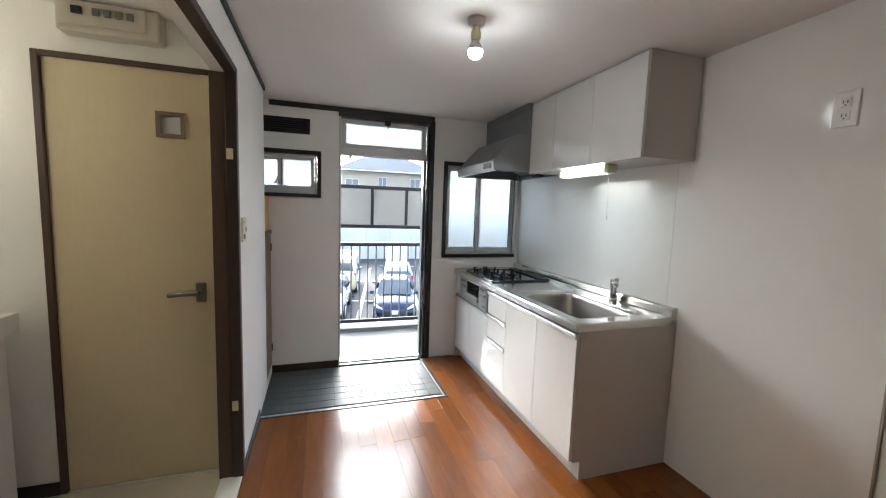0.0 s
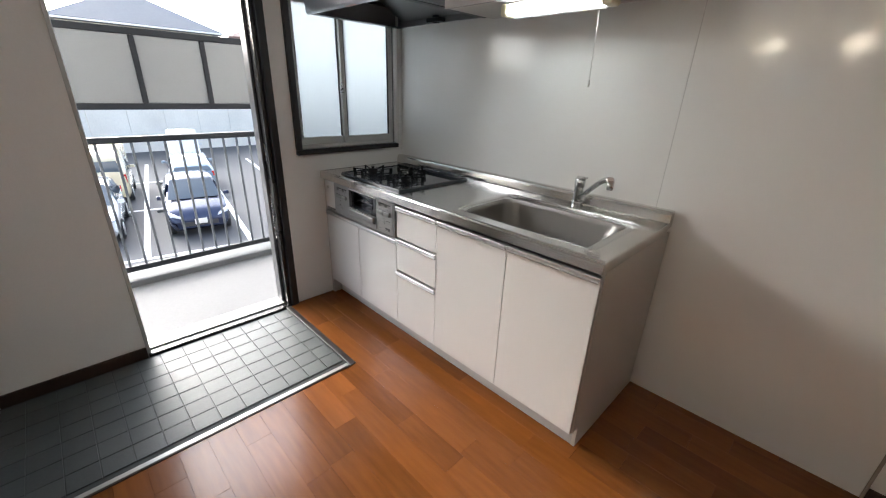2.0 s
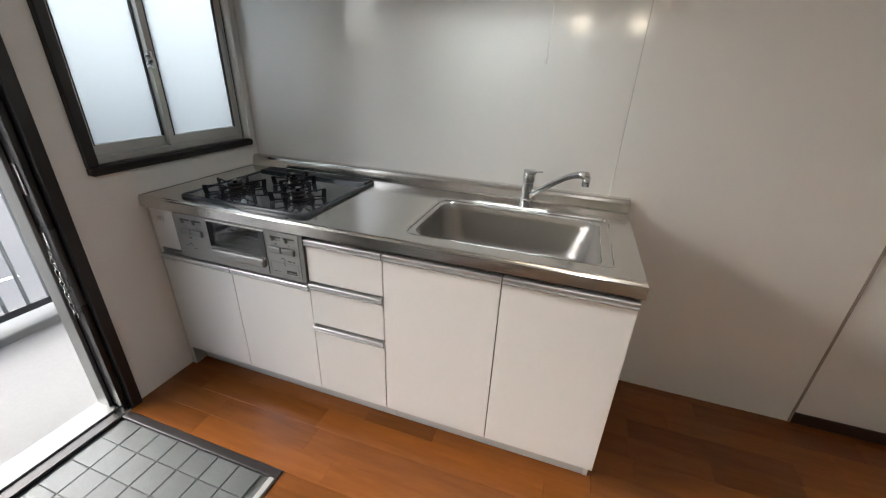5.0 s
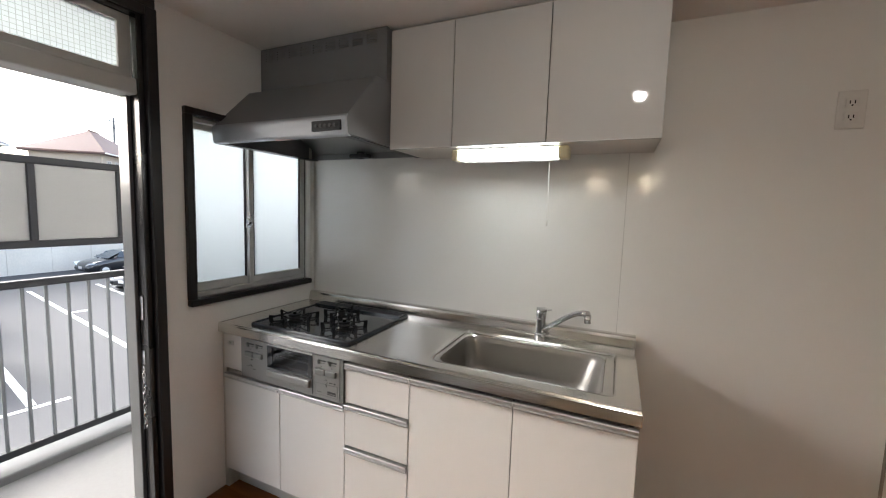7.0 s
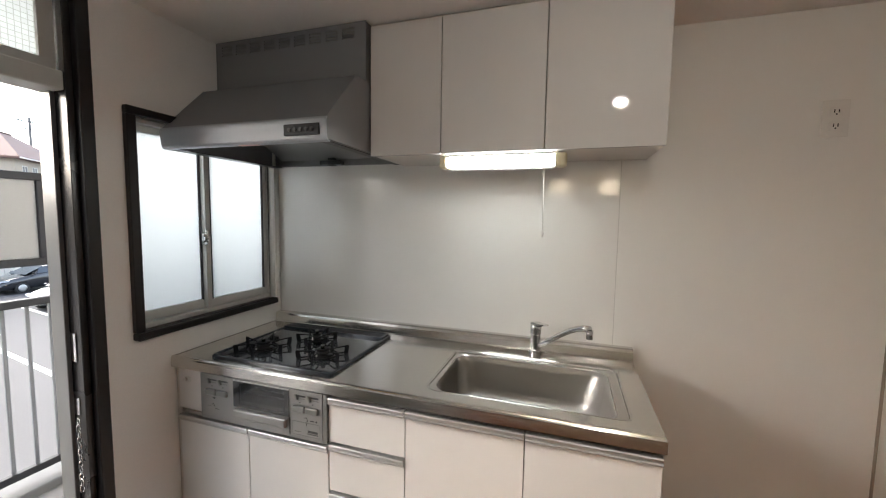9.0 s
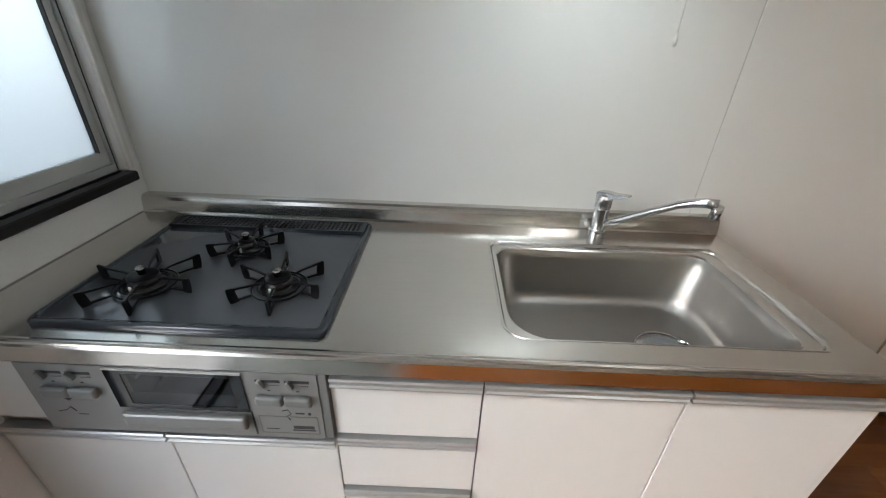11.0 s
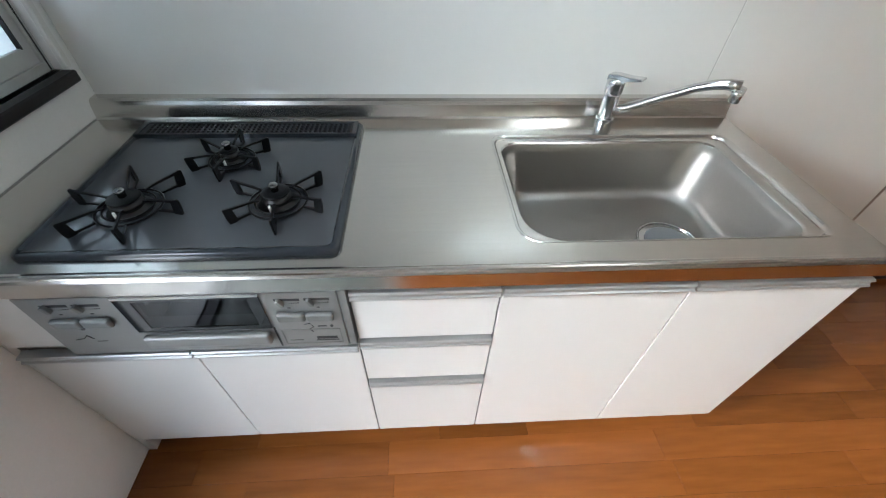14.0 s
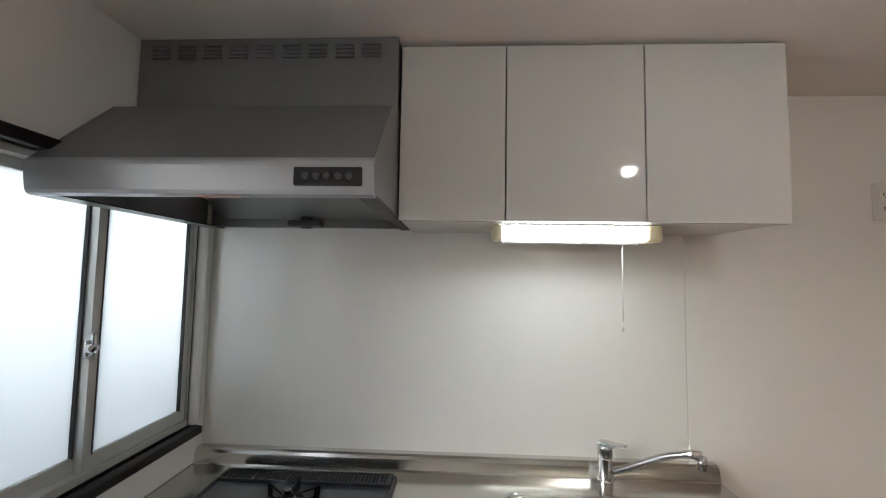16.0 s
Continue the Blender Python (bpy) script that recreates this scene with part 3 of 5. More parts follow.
part("window_frame", holed("y", YD - 0.006, YD + 0.0015, -0.708, -0.590, 1.69, 1.808, [(-0.690, -0.608, 1.708, 1.790)]), M_TAN, leaf)
part("pane", box(-0.6915, -0.6065, YD + 0.012, YD + 0.016, 1.7065, 1.7915), M_LAMPW, leaf, "pale little door pane")
part("back", box(-1.118, -0.485, YD + 0.036, YD + 0.04, 0.006, 1.99), M_YDOOR, leaf)
hd = add_box(bmesh.new(), -0.566, -0.522, YD - 0.012, YD + 0.002, 0.90, 1.0, 0.005)
add_cyl(hd, (-0.545, YD - 0.012, 0.955), (-0.545, YD - 0.045, 0.955), 0.011)
add_tube(hd, [(-0.545, YD - 0.045, 0.955), (-0.60, YD - 0.047, 0.953), (-0.675, YD - 0.042, 0.945)], [0.014, 0.013, 0.011])
part("handle", hd, mat("dull_bronze_handle", (0.28, 0.25, 0.21), 0.35, metal=0.8), leaf, "dull bronze lever handle")
bb = thing("breaker_box", (-0.83, YD, 2.1), "cream plastic breaker box above the washroom door", "breaker box")
part("case", box(-1.02, -0.655, YD - 0.085, YD - 0.0005, 2.085, ZC - 0.002, 0.012, 3), M_AGED, bb)
part("cover", box(-1.0, -0.70, YD - 0.096, YD - 0.0855, 2.11, ZC - 0.01, 0.004), M_AGED, bb)
for i in range(4):
    part("switch", box(-0.885 + i * 0.04, -0.86 + i * 0.04, YD - 0.106, YD - 0.0965, 2.15, 2.18, 0.003), M_GRILLD, bb)
part("main_switch", box(-0.955, -0.92, YD - 0.108, YD - 0.0965, 2.15, 2.18, 0.003), M_BLACK, bb)
va = thing("washstand", (-1.6, 1.7, 0), "white washstand with basin against the washroom wall", "washstand")
part("cabinet", box(WXL + 0.004, -1.26, 1.22, 2.12, 0.0, 0.82, 0.004), M_WPLAST, va)
basin = holed("z", 0.82, 0.90, WXL + 0.004, -1.215, 1.2, 2.13, [(WXL + 0.16, -1.32, 1.32, 2.02)])
part("basin", basin, M_WPLAST, va)
part("bowl", box(WXL + 0.14, -1.30, 1.30, 2.04, 0.821, 0.83), M_WPLAST, va)
part("mirror", box(WXL + 0.004, WXL + 0.03, 1.22, 2.16, 1.02, 1.78, 0.003), M_CHROME, va)
part("lamp_rail", box(WXL + 0.004, WXL + 0.06, 1.22, 2.16, 1.80, 1.95, 0.006), M_WPLAST, va)
for y in (1.41, 2.03):
    part("bulb", add_lathe(bmesh.new(), (-1.80, y, 1.825), [(0.0, -0.02), (0.035, -0.012), (0.058, 0.03), (0.045, 0.075), (0.016, 0.1)]), M_WARM, va, "lit warm bulb")
    part("lamp_arm", cyl((WXL + 0.06, y, 1.92), (-1.795, y, 1.93), 0.014), M_CHROME, va)

sw = thing("light_switch", (XL, 2.25, 1.26), "beige plastic light switch plate", "switch")
part("plate", box(XL, XL + 0.008, 2.195, 2.305, 1.2, 1.325, 0.003), M_CREAM, sw)
for i in range(2):
    for j in range(3):
        part("rocker", box(XL + 0.0082, XL + 0.0125, 2.215 + i * 0.04, 2.245 + i * 0.04, 1.216 + j * 0.034, 1.24 + j * 0.034, 0.001, 1), M_GRILLD if i == j else M_WPLAST, sw)
so = thing("wall_socket", (XW, 1.0, 1.82), "white double wall socket plate high on the panel", "socket")
part("plate", box(XW - 0.014, XW - 0.006, 0.962, 1.042, 1.755, 1.888, 0.003), M_WPLAST, so)
for z in (1.795, 1.845):
    o = part("outlet", box(XW - 0.017, XW - 0.0142, 0.985, 1.02, z - 0.016, z + 0.016, 0.002), M_WPLAST, so)
    for y in (0.996, 1.009):
        part("slot", box(XW - 0.0178, XW - 0.0171, y - 0.0016, y + 0.0016, z - 0.004, z + 0.008), M_SLOT, o)
    part("slot", cyl((XW - 0.0178, 1.0025, z - 0.009), (XW - 0.0171, 1.0025, z - 0.009), 0.003, seg=8), M_SLOT, o)

# ---- ceiling lamp ----
LX, LY = 0.655, 1.665
cl = thing("ceiling_lamp", (LX, LY, ZC), "bare lit bulb in a white ceiling socket", "lamp")
part("rose", add_lathe(bmesh.new(), (LX, LY, ZC - 0.03), [(0.028, 0), (0.036, 0.006), (0.038, 0.03)]), M_WPLAST, cl)
part("socket", add_lathe(bmesh.new(), (LX, LY, ZC - 0.092), [(0.017, 0), (0.021, 0.006), (0.022, 0.035), (0.016, 0.045), (0.016, 0.063)]), M_CREAM, cl)
part("bulb", add_lathe(bmesh.new(), (LX, LY, ZC - 0.165), [(0, 0), (0.016, 0.003), (0.027, 0.012), (0.031, 0.024), (0.0308, 0.034)]), M_BULB, cl, "lit bulb")
part("bulb_neck", add_lathe(bmesh.new(), (LX, LY, ZC - 0.165), [(0.0318, 0.0342), (0.031, 0.042), (0.026, 0.056), (0.017, 0.067), (0.013, 0.074)]), M_WPLAST, cl, "white plastic bulb neck")

# ---- kitchen: base units ----
FX, CB = 1.25, 0.808           # cabinet front plane, underside of the worktop


def strip_handle(parent, y0, y1, z):
    """A bent metal strip along a front's upper edge: its lip stands out and rolls over."""
    part("handle", prism([(FX - 0.009, z - 0.023), (FX - 0.011, z - 0.021), (FX - 0.011, z - 0.018), (FX - 0.007, z - 0.0155), (FX - 0.0065, z - 0.008),
                          (FX - 0.0105, z - 0.0055), (FX - 0.011, z - 0.003), (FX - 0.008, z), (FX + 0.012, z),
                          (FX + 0.012, z - 0.004), (FX - 0.003, z - 0.006), (FX - 0.0005, z - 0.023)], "y", y0, y1), M_HANDLE, parent, "satin aluminium strip handle")


def front(parent, name, y0, y1, z0, z1):
    d = part(name, box(FX, FX + 0.019, y0 + 0.0015, y1 - 0.0015, z0, z1 - 0.008, 0.0015), M_DOOR, parent)
    strip_handle(d, y0 + 0.003, y1 - 0.003, z1)
    return d


def base_unit(name, y0, y1, label, fronts, high=CB - 0.003, group="base units of the kitchen"):
    u = thing(name, ((FX + XW) / 2, (y0 + y1) / 2, 0), label, "cabinet", group)
    part("body", box(FX + 0.021, XW - 0.008, y0 + 0.001, y1 - 0.001, 0.10, high), M_CARC, u)
    part("plinth", box(1.318, 1.336, y0 + 0.001, y1 - 0.001, 0.0, 0.099), M_KICK, u)
    for n, a, b, z0, z1 in fronts:
        front(u, n, a, b, z0, z1)
    return u


sink_unit = base_unit("sink_cabinet", 1.64, 2.402, "gloss white sink cabinet with two doors", [("door", 1.6255, 2.005, 0.112, 0.792), ("door", 2.005, 2.402, 0.112, 0.792)], high=0.66)
part("side_panel", prism([(1.316, 0.0), (XW - 0.007, 0.0), (XW - 0.007, CB - 0.002), (FX + 0.0195, CB - 0.002), (FX + 0.0195, 0.105), (1.316, 0.105)], "y", 1.624, 1.6395), M_CARC, sink_unit, "greige end panel")
base_unit("drawer_cabinet", 2.402, 2.703, "gloss white cabinet with three drawers",
          [("drawer", 2.402, 2.703, 0.112, 0.432), ("drawer", 2.402, 2.703, 0.440, 0.618), ("drawer", 2.402, 2.703, 0.626, 0.792)])
hob_unit = base_unit("hob_cabinet", 2.703, 3.43, "gloss white two-door cabinet under the grill", [("door", 2.703, 3.068, 0.112, 0.606), ("door", 3.068, 3.43, 0.112, 0.606)], high=0.612)
part("filler_panel", box(FX + 0.001, FX + 0.02, 3.302, 3.43, 0.632, 0.800, 0.0015), M_DOOR, hob_unit)
lt = add_box(bmesh.new(), FX - 0.002, FX + 0.0008, 3.362, 3.396, 0.750, 0.772, 0.001, 1)
add_cyl(lt, (FX - 0.002, 3.386, 0.761), (FX - 0.012, 3.386, 0.761), 0.008)
part("gas_tap_key", lt, M_ALUW, hob_unit)
part("filler_strip", box(1.262, XW - 0.008, 3.432, YW - 0.003, 0.0, CB - 0.003), M_CARC, hob_unit)

# grill front
gr = thing("grill", (FX, 3.0, 0.62), "silver built-in gas grill with dark glass window and knobs", "grill")
part("fascia", holed("x", FX - 0.010, FX + 0.02, 2.722, 3.298, 0.618, 0.803, [(2.872, 3.122, 0.702, 0.79)]), M_GRILL, gr)
part("end_strip", box(FX - 0.008, FX + 0.02, 2.7045, 2.7215, 0.618, 0.803, 0.001, 1), M_GRILLD, gr)
part("window", box(FX - 0.0112, FX - 0.007, 2.8745, 3.1195, 0.7045, 0.7875), M_GLASS, gr, "tinted grill window")
cavity = holed("x", FX + 0.021, FX + 0.40, 2.852, 3.142, 0.640, 0.804, [(2.858, 3.136, 0.646, 0.798)])
add_box(cavity, FX + 0.401, FX + 0.407, 2.852, 3.142, 0.640, 0.804)
part("cavity", cavity, M_SLOT, gr, "dark grill cavity")
rack = bmesh.new()
for i in range(9):
    add_cyl(rack, (FX + 0.05 + i * 0.036, 2.862, 0.722), (FX + 0.05 + i * 0.036, 3.132, 0.722), 0.003, seg=8)
for y in (2.866, 3.128):
    add_cyl(rack, (FX + 0.04, y, 0.718), (FX + 0.36, y, 0.718), 0.0035, seg=8)
part("rack", rack, M_ALU, gr, "bright wire grill rack")
part("window_bezel", holed("x", FX - 0.0125, FX - 0.0102, 2.866, 3.128, 0.694, 0.796, [(2.888, 3.098, 0.706, 0.788)]), M_OVENGL, gr, "glossy black window border")
part("top_strip", box(FX - 0.0135, FX - 0.0102, 2.866, 3.128, 0.7965, 0.8005), M_ALU, gr, "bright metal strip above the window")
part("handle", box(FX - 0.027, FX - 0.0104, 2.872, 3.122, 0.652, 0.688, 0.0075, 3), M_GRILL, gr, "silver rounded pull bar of the grill")
part("slit", box(FX - 0.0112, FX - 0.0102, 2.862, 2.8655, 0.626, 0.694), M_SLOT, gr)
for y0 in (2.735, 3.155):
    for k in range(2):
        y = y0 + k * 0.056
        part("knob", box(FX - 0.023, FX - 0.0102, y, y + 0.0545, 0.722, 0.748, 0.006, 3), M_GRILLD, gr, "grey push knob")
        part("slot", box(FX - 0.0112, FX - 0.0102, y + 0.002, y + 0.050, 0.779, 0.7855, 0.0004, 1), M_SLOT, gr)
        lv = box(-0.010, 0.0, -0.004, 0.004, -0.010, 0.010, 0.0015, 1)
        bmesh.ops.rotate(lv, cent=(0, 0, 0), matrix=Matrix.Rotation(radians(-24), 3, "X"), verts=lv.verts)
        bmesh.ops.translate(lv, vec=(FX - 0.0104, y + 0.038, 0.778), verts=lv.verts)
        part("slider", lv, M_GRILLD, gr, "small grey flame slider")
        mk = bmesh.new()
        for i in range(5):
            add_box(mk, FX - 0.0106, FX - 0.0102, y + 0.005 + i * 0.0042, y + 0.0072 + i * 0.0042, 0.7705, 0.7715 + 0.0005 * (4 - i))
        part("marking", mk, M_SLOT, gr)
        part("marking", box(FX - 0.0106, FX - 0.0102, y + 0.024, y + 0.030, 0.7555, 0.7585), M_SLOT, gr)
part("marking", add_box(add_box(bmesh.new(), FX - 0.0106, FX - 0.0102, 3.222, 3.236, 0.708, 0.7115), FX - 0.0106, FX - 0.0102, 3.226, 3.232, 0.7045, 0.708), M_SLOT, gr)
part("marking", add_tube(bmesh.new(), [(FX - 0.0104, 3.262, 0.672), (FX - 0.0104, 3.244, 0.676), (FX - 0.0104, 3.234, 0.686), (FX - 0.0104, 3.226, 0.674)], 0.001, 5), M_SLOT, gr)
part("marking", box(FX - 0.0106, FX - 0.0102, 3.205, 3.224, 0.664, 0.666), M_SLOT, gr)
part("lower_panel", holed("x", FX - 0.0112, FX - 0.0102, 2.732, 2.852, 0.632, 0.684, [(2.7335, 2.8505, 0.6335, 0.6825)]), M_GRILLD, gr, "fine outline of a cover panel")
part("marking", add_tube(bmesh.new(), [(FX - 0.0104, 2.802, 0.700), (FX - 0.0104, 2.790, 0.704), (FX - 0.0104, 2.784, 0.692), (FX - 0.0104, 2.794, 0.684), (FX - 0.0104, 2.788, 0.674)], 0.001, 5), M_SLOT, gr)
part("marking", box(FX - 0.0106, FX - 0.0102, 2.757, 2.775, 0.692, 0.696), M_SLOT, gr)
part("lamp", cyl((FX - 0.0116, 2.747, 0.694), (FX - 0.0102, 2.747, 0.694), 0.0032, seg=10), M_SLOT, gr, "small dark battery lamp")
part("marking", add_box(add_box(bmesh.new(), FX - 0.0106, FX - 0.0102, 2.742, 2.785, 0.647, 0.656), FX - 0.0106, FX - 0.0102, 2.740, 2.787, 0.641, 0.6445), M_SLOT, gr, "small dark maker's mark")
part("marking", box(FX - 0.0106, FX - 0.0102, 2.815, 2.842, 0.644, 0.646), M_SLOT, gr)

# ---- worktop with sink ----
CT = 0.85
wt = thing("worktop", (1.56, 2.54, CB), "brushed stainless steel worktop with pressed sink and upstand", "worktop")
SX0, SX1, SY0, SY1 = 1.312, 1.742, 1.695, 2.362
WX0, WY0, WY1 = 1.238, 1.621, YW - 0.003


def rounded(x0, x1, y0, y1, radii, n=6):
    """Corner points of a rectangle with rounded corners, counterclockwise from the corner (x0, y0)."""
    out = []
    for (cx, cy, a0), r in zip(((x0, y0, 180), (x1, y0, 270), (x1, y1, 0), (x0, y1, 90)), radii):
        mx, my = (cx + r if cx == x0 else cx - r), (cy + r if cy == y0 else cy - r)
        for i in range(n + 1):
            a = radians(a0 + 90 * i / n)
            out.append((mx + r * math.cos(a), my + r * math.sin(a)))
    return out


def ring_face(bm, outer, inner):
    """Flat band between two closed loops of verts with the same count."""
    n = len(outer)
    for i in range(n):
        j = (i + 1) % n
        bm.faces.new((outer[i], outer[j], inner[j], inner[i]))


def loop(bm, pts, z):
    return [bm.verts.new((x, y, z)) for x, y in pts]


top = bmesh.new()
N = 6
edge = loop(top, rounded(WX0 + 0.006, 1.842, WY0 + 0.003, WY1, [0.002] * 4, N), CT)
rim0 = loop(top, rounded(SX0, SX1, SY0, SY1, [0.035, 0.035, 0.035, 0.05], N), CT)
ring_face(top, edge, rim0)
drop = loop(top, rounded(WX0, 1.842, WY0, WY1, [0.002] * 4, N), CT - 0.006)
skirt = loop(top, rounded(WX0, 1.842, WY0, WY1, [0.002] * 4, N), CB)
back = loop(top, rounded(WX0 + 0.02, 1.842, WY0 + 0.02, WY1, [0.002] * 4, N), CB)
ring_face(top, drop, edge)
ring_face(top, skirt, drop)
ring_face(top, back, skirt)
part("slab", top, M_STEEL, wt)
part("drip_edge", prism([(WX0 + 0.004, CT - 0.002), (WX0 + 0.0055, CT + 0.0015), (WX0 + 0.009, CT + 0.0036), (WX0 + 0.013, CT + 0.0036), (WX0 + 0.017, CT + 0.0018),
                         (WX0 + 0.021, CT + 0.0004), (WX0 + 0.021, CT - 0.002)], "y", WY0 + 0.004, WY1), M_STEEL, wt, "raised bead along the front edge")
up = part("upstand", prism([(1.838, CT - 0.02), (1.842, CT), (1.848, CT + 0.004), (1.853, CT + 0.036), (1.858, CT + 0.046), (1.866, CT + 0.051),
                            (XW - 0.008, CT + 0.051), (XW - 0.008, CT - 0.02)], "y", WY0 + 0.002, WY1), M_STEEL, wt)
part("caulk", box(WX0 + 0.006, 1.842, YW - 0.0055, YW - 0.0031, CT - 0.001, CT + 0.002), M_CAULK, wt, "grey sealant line at the wall")
sk = bmesh.new()
R0 = [0.035, 0.035, 0.035, 0.05]


def sk_loop(bm, west, east, south, north, rr, z):
    """A rounded loop drawn in from the sink's outline by the four margins."""
    return loop(bm, rounded(SX0 + west, SX1 - east, SY0 + south, SY1 - north, rr, N), CT + z)


# pressed rim: a low bead, a sunken ledge that is wider at the back and the end, a rolled edge
rm = bmesh.new()
rims = [sk_loop(rm, -0.002, -0.002, -0.002, -0.002, R0, 0.0003), sk_loop(rm, 0.0, 0.0, 0.0, 0.0, R0, 0.0010), sk_loop(rm, 0.002, 0.003, 0.003, 0.003, R0, 0.0008),
        sk_loop(rm, 0.004, 0.0065, 0.0065, 0.006, R0, -0.002), sk_loop(rm, 0.006, 0.009, 0.009, 0.008, R0, -0.0062), sk_loop(rm, 0.007, 0.012, 0.012, 0.010, R0, -0.0068),
        sk_loop(rm, 0.0095, 0.022, 0.036, 0.015, [0.04, 0.05, 0.05, 0.085], -0.007), sk_loop(rm, 0.011, 0.025, 0.039, 0.018, [0.04, 0.052, 0.05, 0.087], -0.0078),
        sk_loop(rm, 0.0135, 0.028, 0.042, 0.021, [0.042, 0.055, 0.052, 0.09], -0.0115)]
for a, b in zip(rims, rims[1:]):
    ring_face(rm, a, b)
part("sink_rim", rm, M_RIMST, wt, "bright pressed rim round the sink")
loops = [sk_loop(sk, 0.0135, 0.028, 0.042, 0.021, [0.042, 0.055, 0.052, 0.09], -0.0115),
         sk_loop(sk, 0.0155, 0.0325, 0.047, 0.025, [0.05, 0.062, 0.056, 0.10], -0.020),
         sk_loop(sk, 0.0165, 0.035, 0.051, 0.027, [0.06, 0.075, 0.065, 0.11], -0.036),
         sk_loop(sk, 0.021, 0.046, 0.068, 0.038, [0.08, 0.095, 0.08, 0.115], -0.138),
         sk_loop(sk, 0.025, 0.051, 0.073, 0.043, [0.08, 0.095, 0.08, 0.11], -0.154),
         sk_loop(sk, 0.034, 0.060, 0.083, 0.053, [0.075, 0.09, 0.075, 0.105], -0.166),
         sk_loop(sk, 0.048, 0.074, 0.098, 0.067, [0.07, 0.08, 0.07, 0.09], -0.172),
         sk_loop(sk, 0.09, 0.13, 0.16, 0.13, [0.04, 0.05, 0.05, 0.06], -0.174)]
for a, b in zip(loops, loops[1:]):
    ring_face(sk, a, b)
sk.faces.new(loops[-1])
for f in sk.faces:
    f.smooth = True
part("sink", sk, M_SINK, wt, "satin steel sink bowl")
DR = (1.478, 1.905, CT - 0.173)
part("drain_ring", add_lathe(add_ring(bmesh.new(), (DR[0], DR[1], DR[2] + 0.003), 0.080, 0.004), (DR[0], DR[1], DR[2]), [(0.078, 0.002), (0.070, 0.0012), (0.060, 0.0008)]), M_CHROME, wt, "chrome drain ring")
part("drain_cover", add_lathe(bmesh.new(), DR, [(0.060, 0.0), (0.062, 0.004), (0.054, 0.009), (0.0, 0.012)]), mat("grey_rubber", (0.16, 0.17, 0.18), 0.4, var=0.08), wt, "grey rubber drain cover")

# tap
TX, TY = 1.808, 2.022
tap = thing("tap", (TX, TY, CT), "chrome single-lever mixer tap with long swivel spout", "tap")
part("base", add_lathe(bmesh.new(), (TX, TY, CT), [(0.027, 0), (0.027, 0.001), (0.027, 0.020), (0.0265, 0.022), (0.024, 0.0235), (0.0225, 0.0242), (0.0215, 0.0245)]), M_CHROME, tap)
part("body", add_lathe(bmesh.new(), (TX, TY, CT + 0.024), [(0.0215, 0), (0.0215, 0.002), (0.0215, 0.064), (0.0215, 0.066), (0.020, 0.0664), (0.020, 0.068), (0.0232, 0.0684), (0.0236, 0.070),
     (0.0245, 0.097), (0.0243, 0.099), (0.0225, 0.1055), (0.0215, 0.1065), (0.012, 0.1086), (0, 0.109)]), M_CHROME, tap)
lever = prism([(TX + 0.023, CT + 0.124), (TX + 0.021, CT + 0.139), (TX + 0.0, CT + 0.143), (TX - 0.03, CT + 0.144), (TX - 0.055, CT + 0.148), (TX - 0.070, CT + 0.150),
               (TX - 0.071, CT + 0.144), (TX - 0.055, CT + 0.139), (TX - 0.03, CT + 0.131), (TX - 0.022, CT + 0.124)], "y", TY - 0.014, TY + 0.014)
bmesh.ops.rotate(lever, cent=(TX, TY, CT), matrix=Matrix.Rotation(radians(40), 3, "Z"), verts=lever.verts)
bmesh.ops.bevel(lever, geom=list(lever.edges), offset=0.0015, segments=1, affect="EDGES")
part("lever", lever, M_CHROME, tap)
tip = Vector((1.633, 1.811, 1.026))
d2 = Vector((tip.x - TX, tip.y - TY, 0))
pts = [(TX + d2.x * a, TY + d2.y * a, CT + b) for a, b in ((0.06, 0.045), (0.15, 0.058), (0.3, 0.085), (0.5, 0.122), (0.68, 0.153), (0.8, 0.168), (0.9, 0.176), (1.0, 0.178))]
part("spout", add_tube(bmesh.new(), pts, [0.013, 0.012, 0.011, 0.011, 0.011, 0.0115, 0.0125, 0.014], 14), M_CHROME, tap)
part("aerator", add_cyl(bmesh.new(), (tip.x, tip.y, CT + 0.176), (tip.x, tip.y, CT + 0.142), 0.0135, 0.0125, 16), M_CHROME, tap)

# ---- hob ----
hob = thing("gas_hob", (1.54, 3.01, CT), "grey enamelled three-burner gas hob with black pan supports", "hob")
HX0, HX1, HY0, HY1 = 1.288, 1.800, 2.712, 3.300
pl = bmesh.new()
o = loop(pl, rounded(HX0, HX1, HY0, HY1, [0.02] * 4, 4), CT + 0.0005)
o2 = loop(pl, rounded(HX0, HX1, HY0, HY1, [0.02] * 4, 4), CT + 0.008)
o3 = loop(pl, rounded(HX0 + 0.004, HX1 - 0.004, HY0 + 0.004, HY1 - 0.004, [0.018] * 4, 4), CT + 0.013)
o4 = loop(pl, rounded(HX0 + 0.014, HX1 - 0.012, HY0 + 0.014, HY1 - 0.014, [0.012] * 4, 4), CT + 0.0135)
o5 = loop(pl, rounded(HX0 + 0.019, HX1 - 0.016, HY0 + 0.019, HY1 - 0.019, [0.010] * 4, 4), CT + 0.009)
for a, b in ((o, o2), (o2, o3), (o3, o4), (o4, o5)):
    ring_face(pl, a, b)
for f in pl.faces:
    f.smooth = True
part("rim", pl, M_HOBRIM, hob)
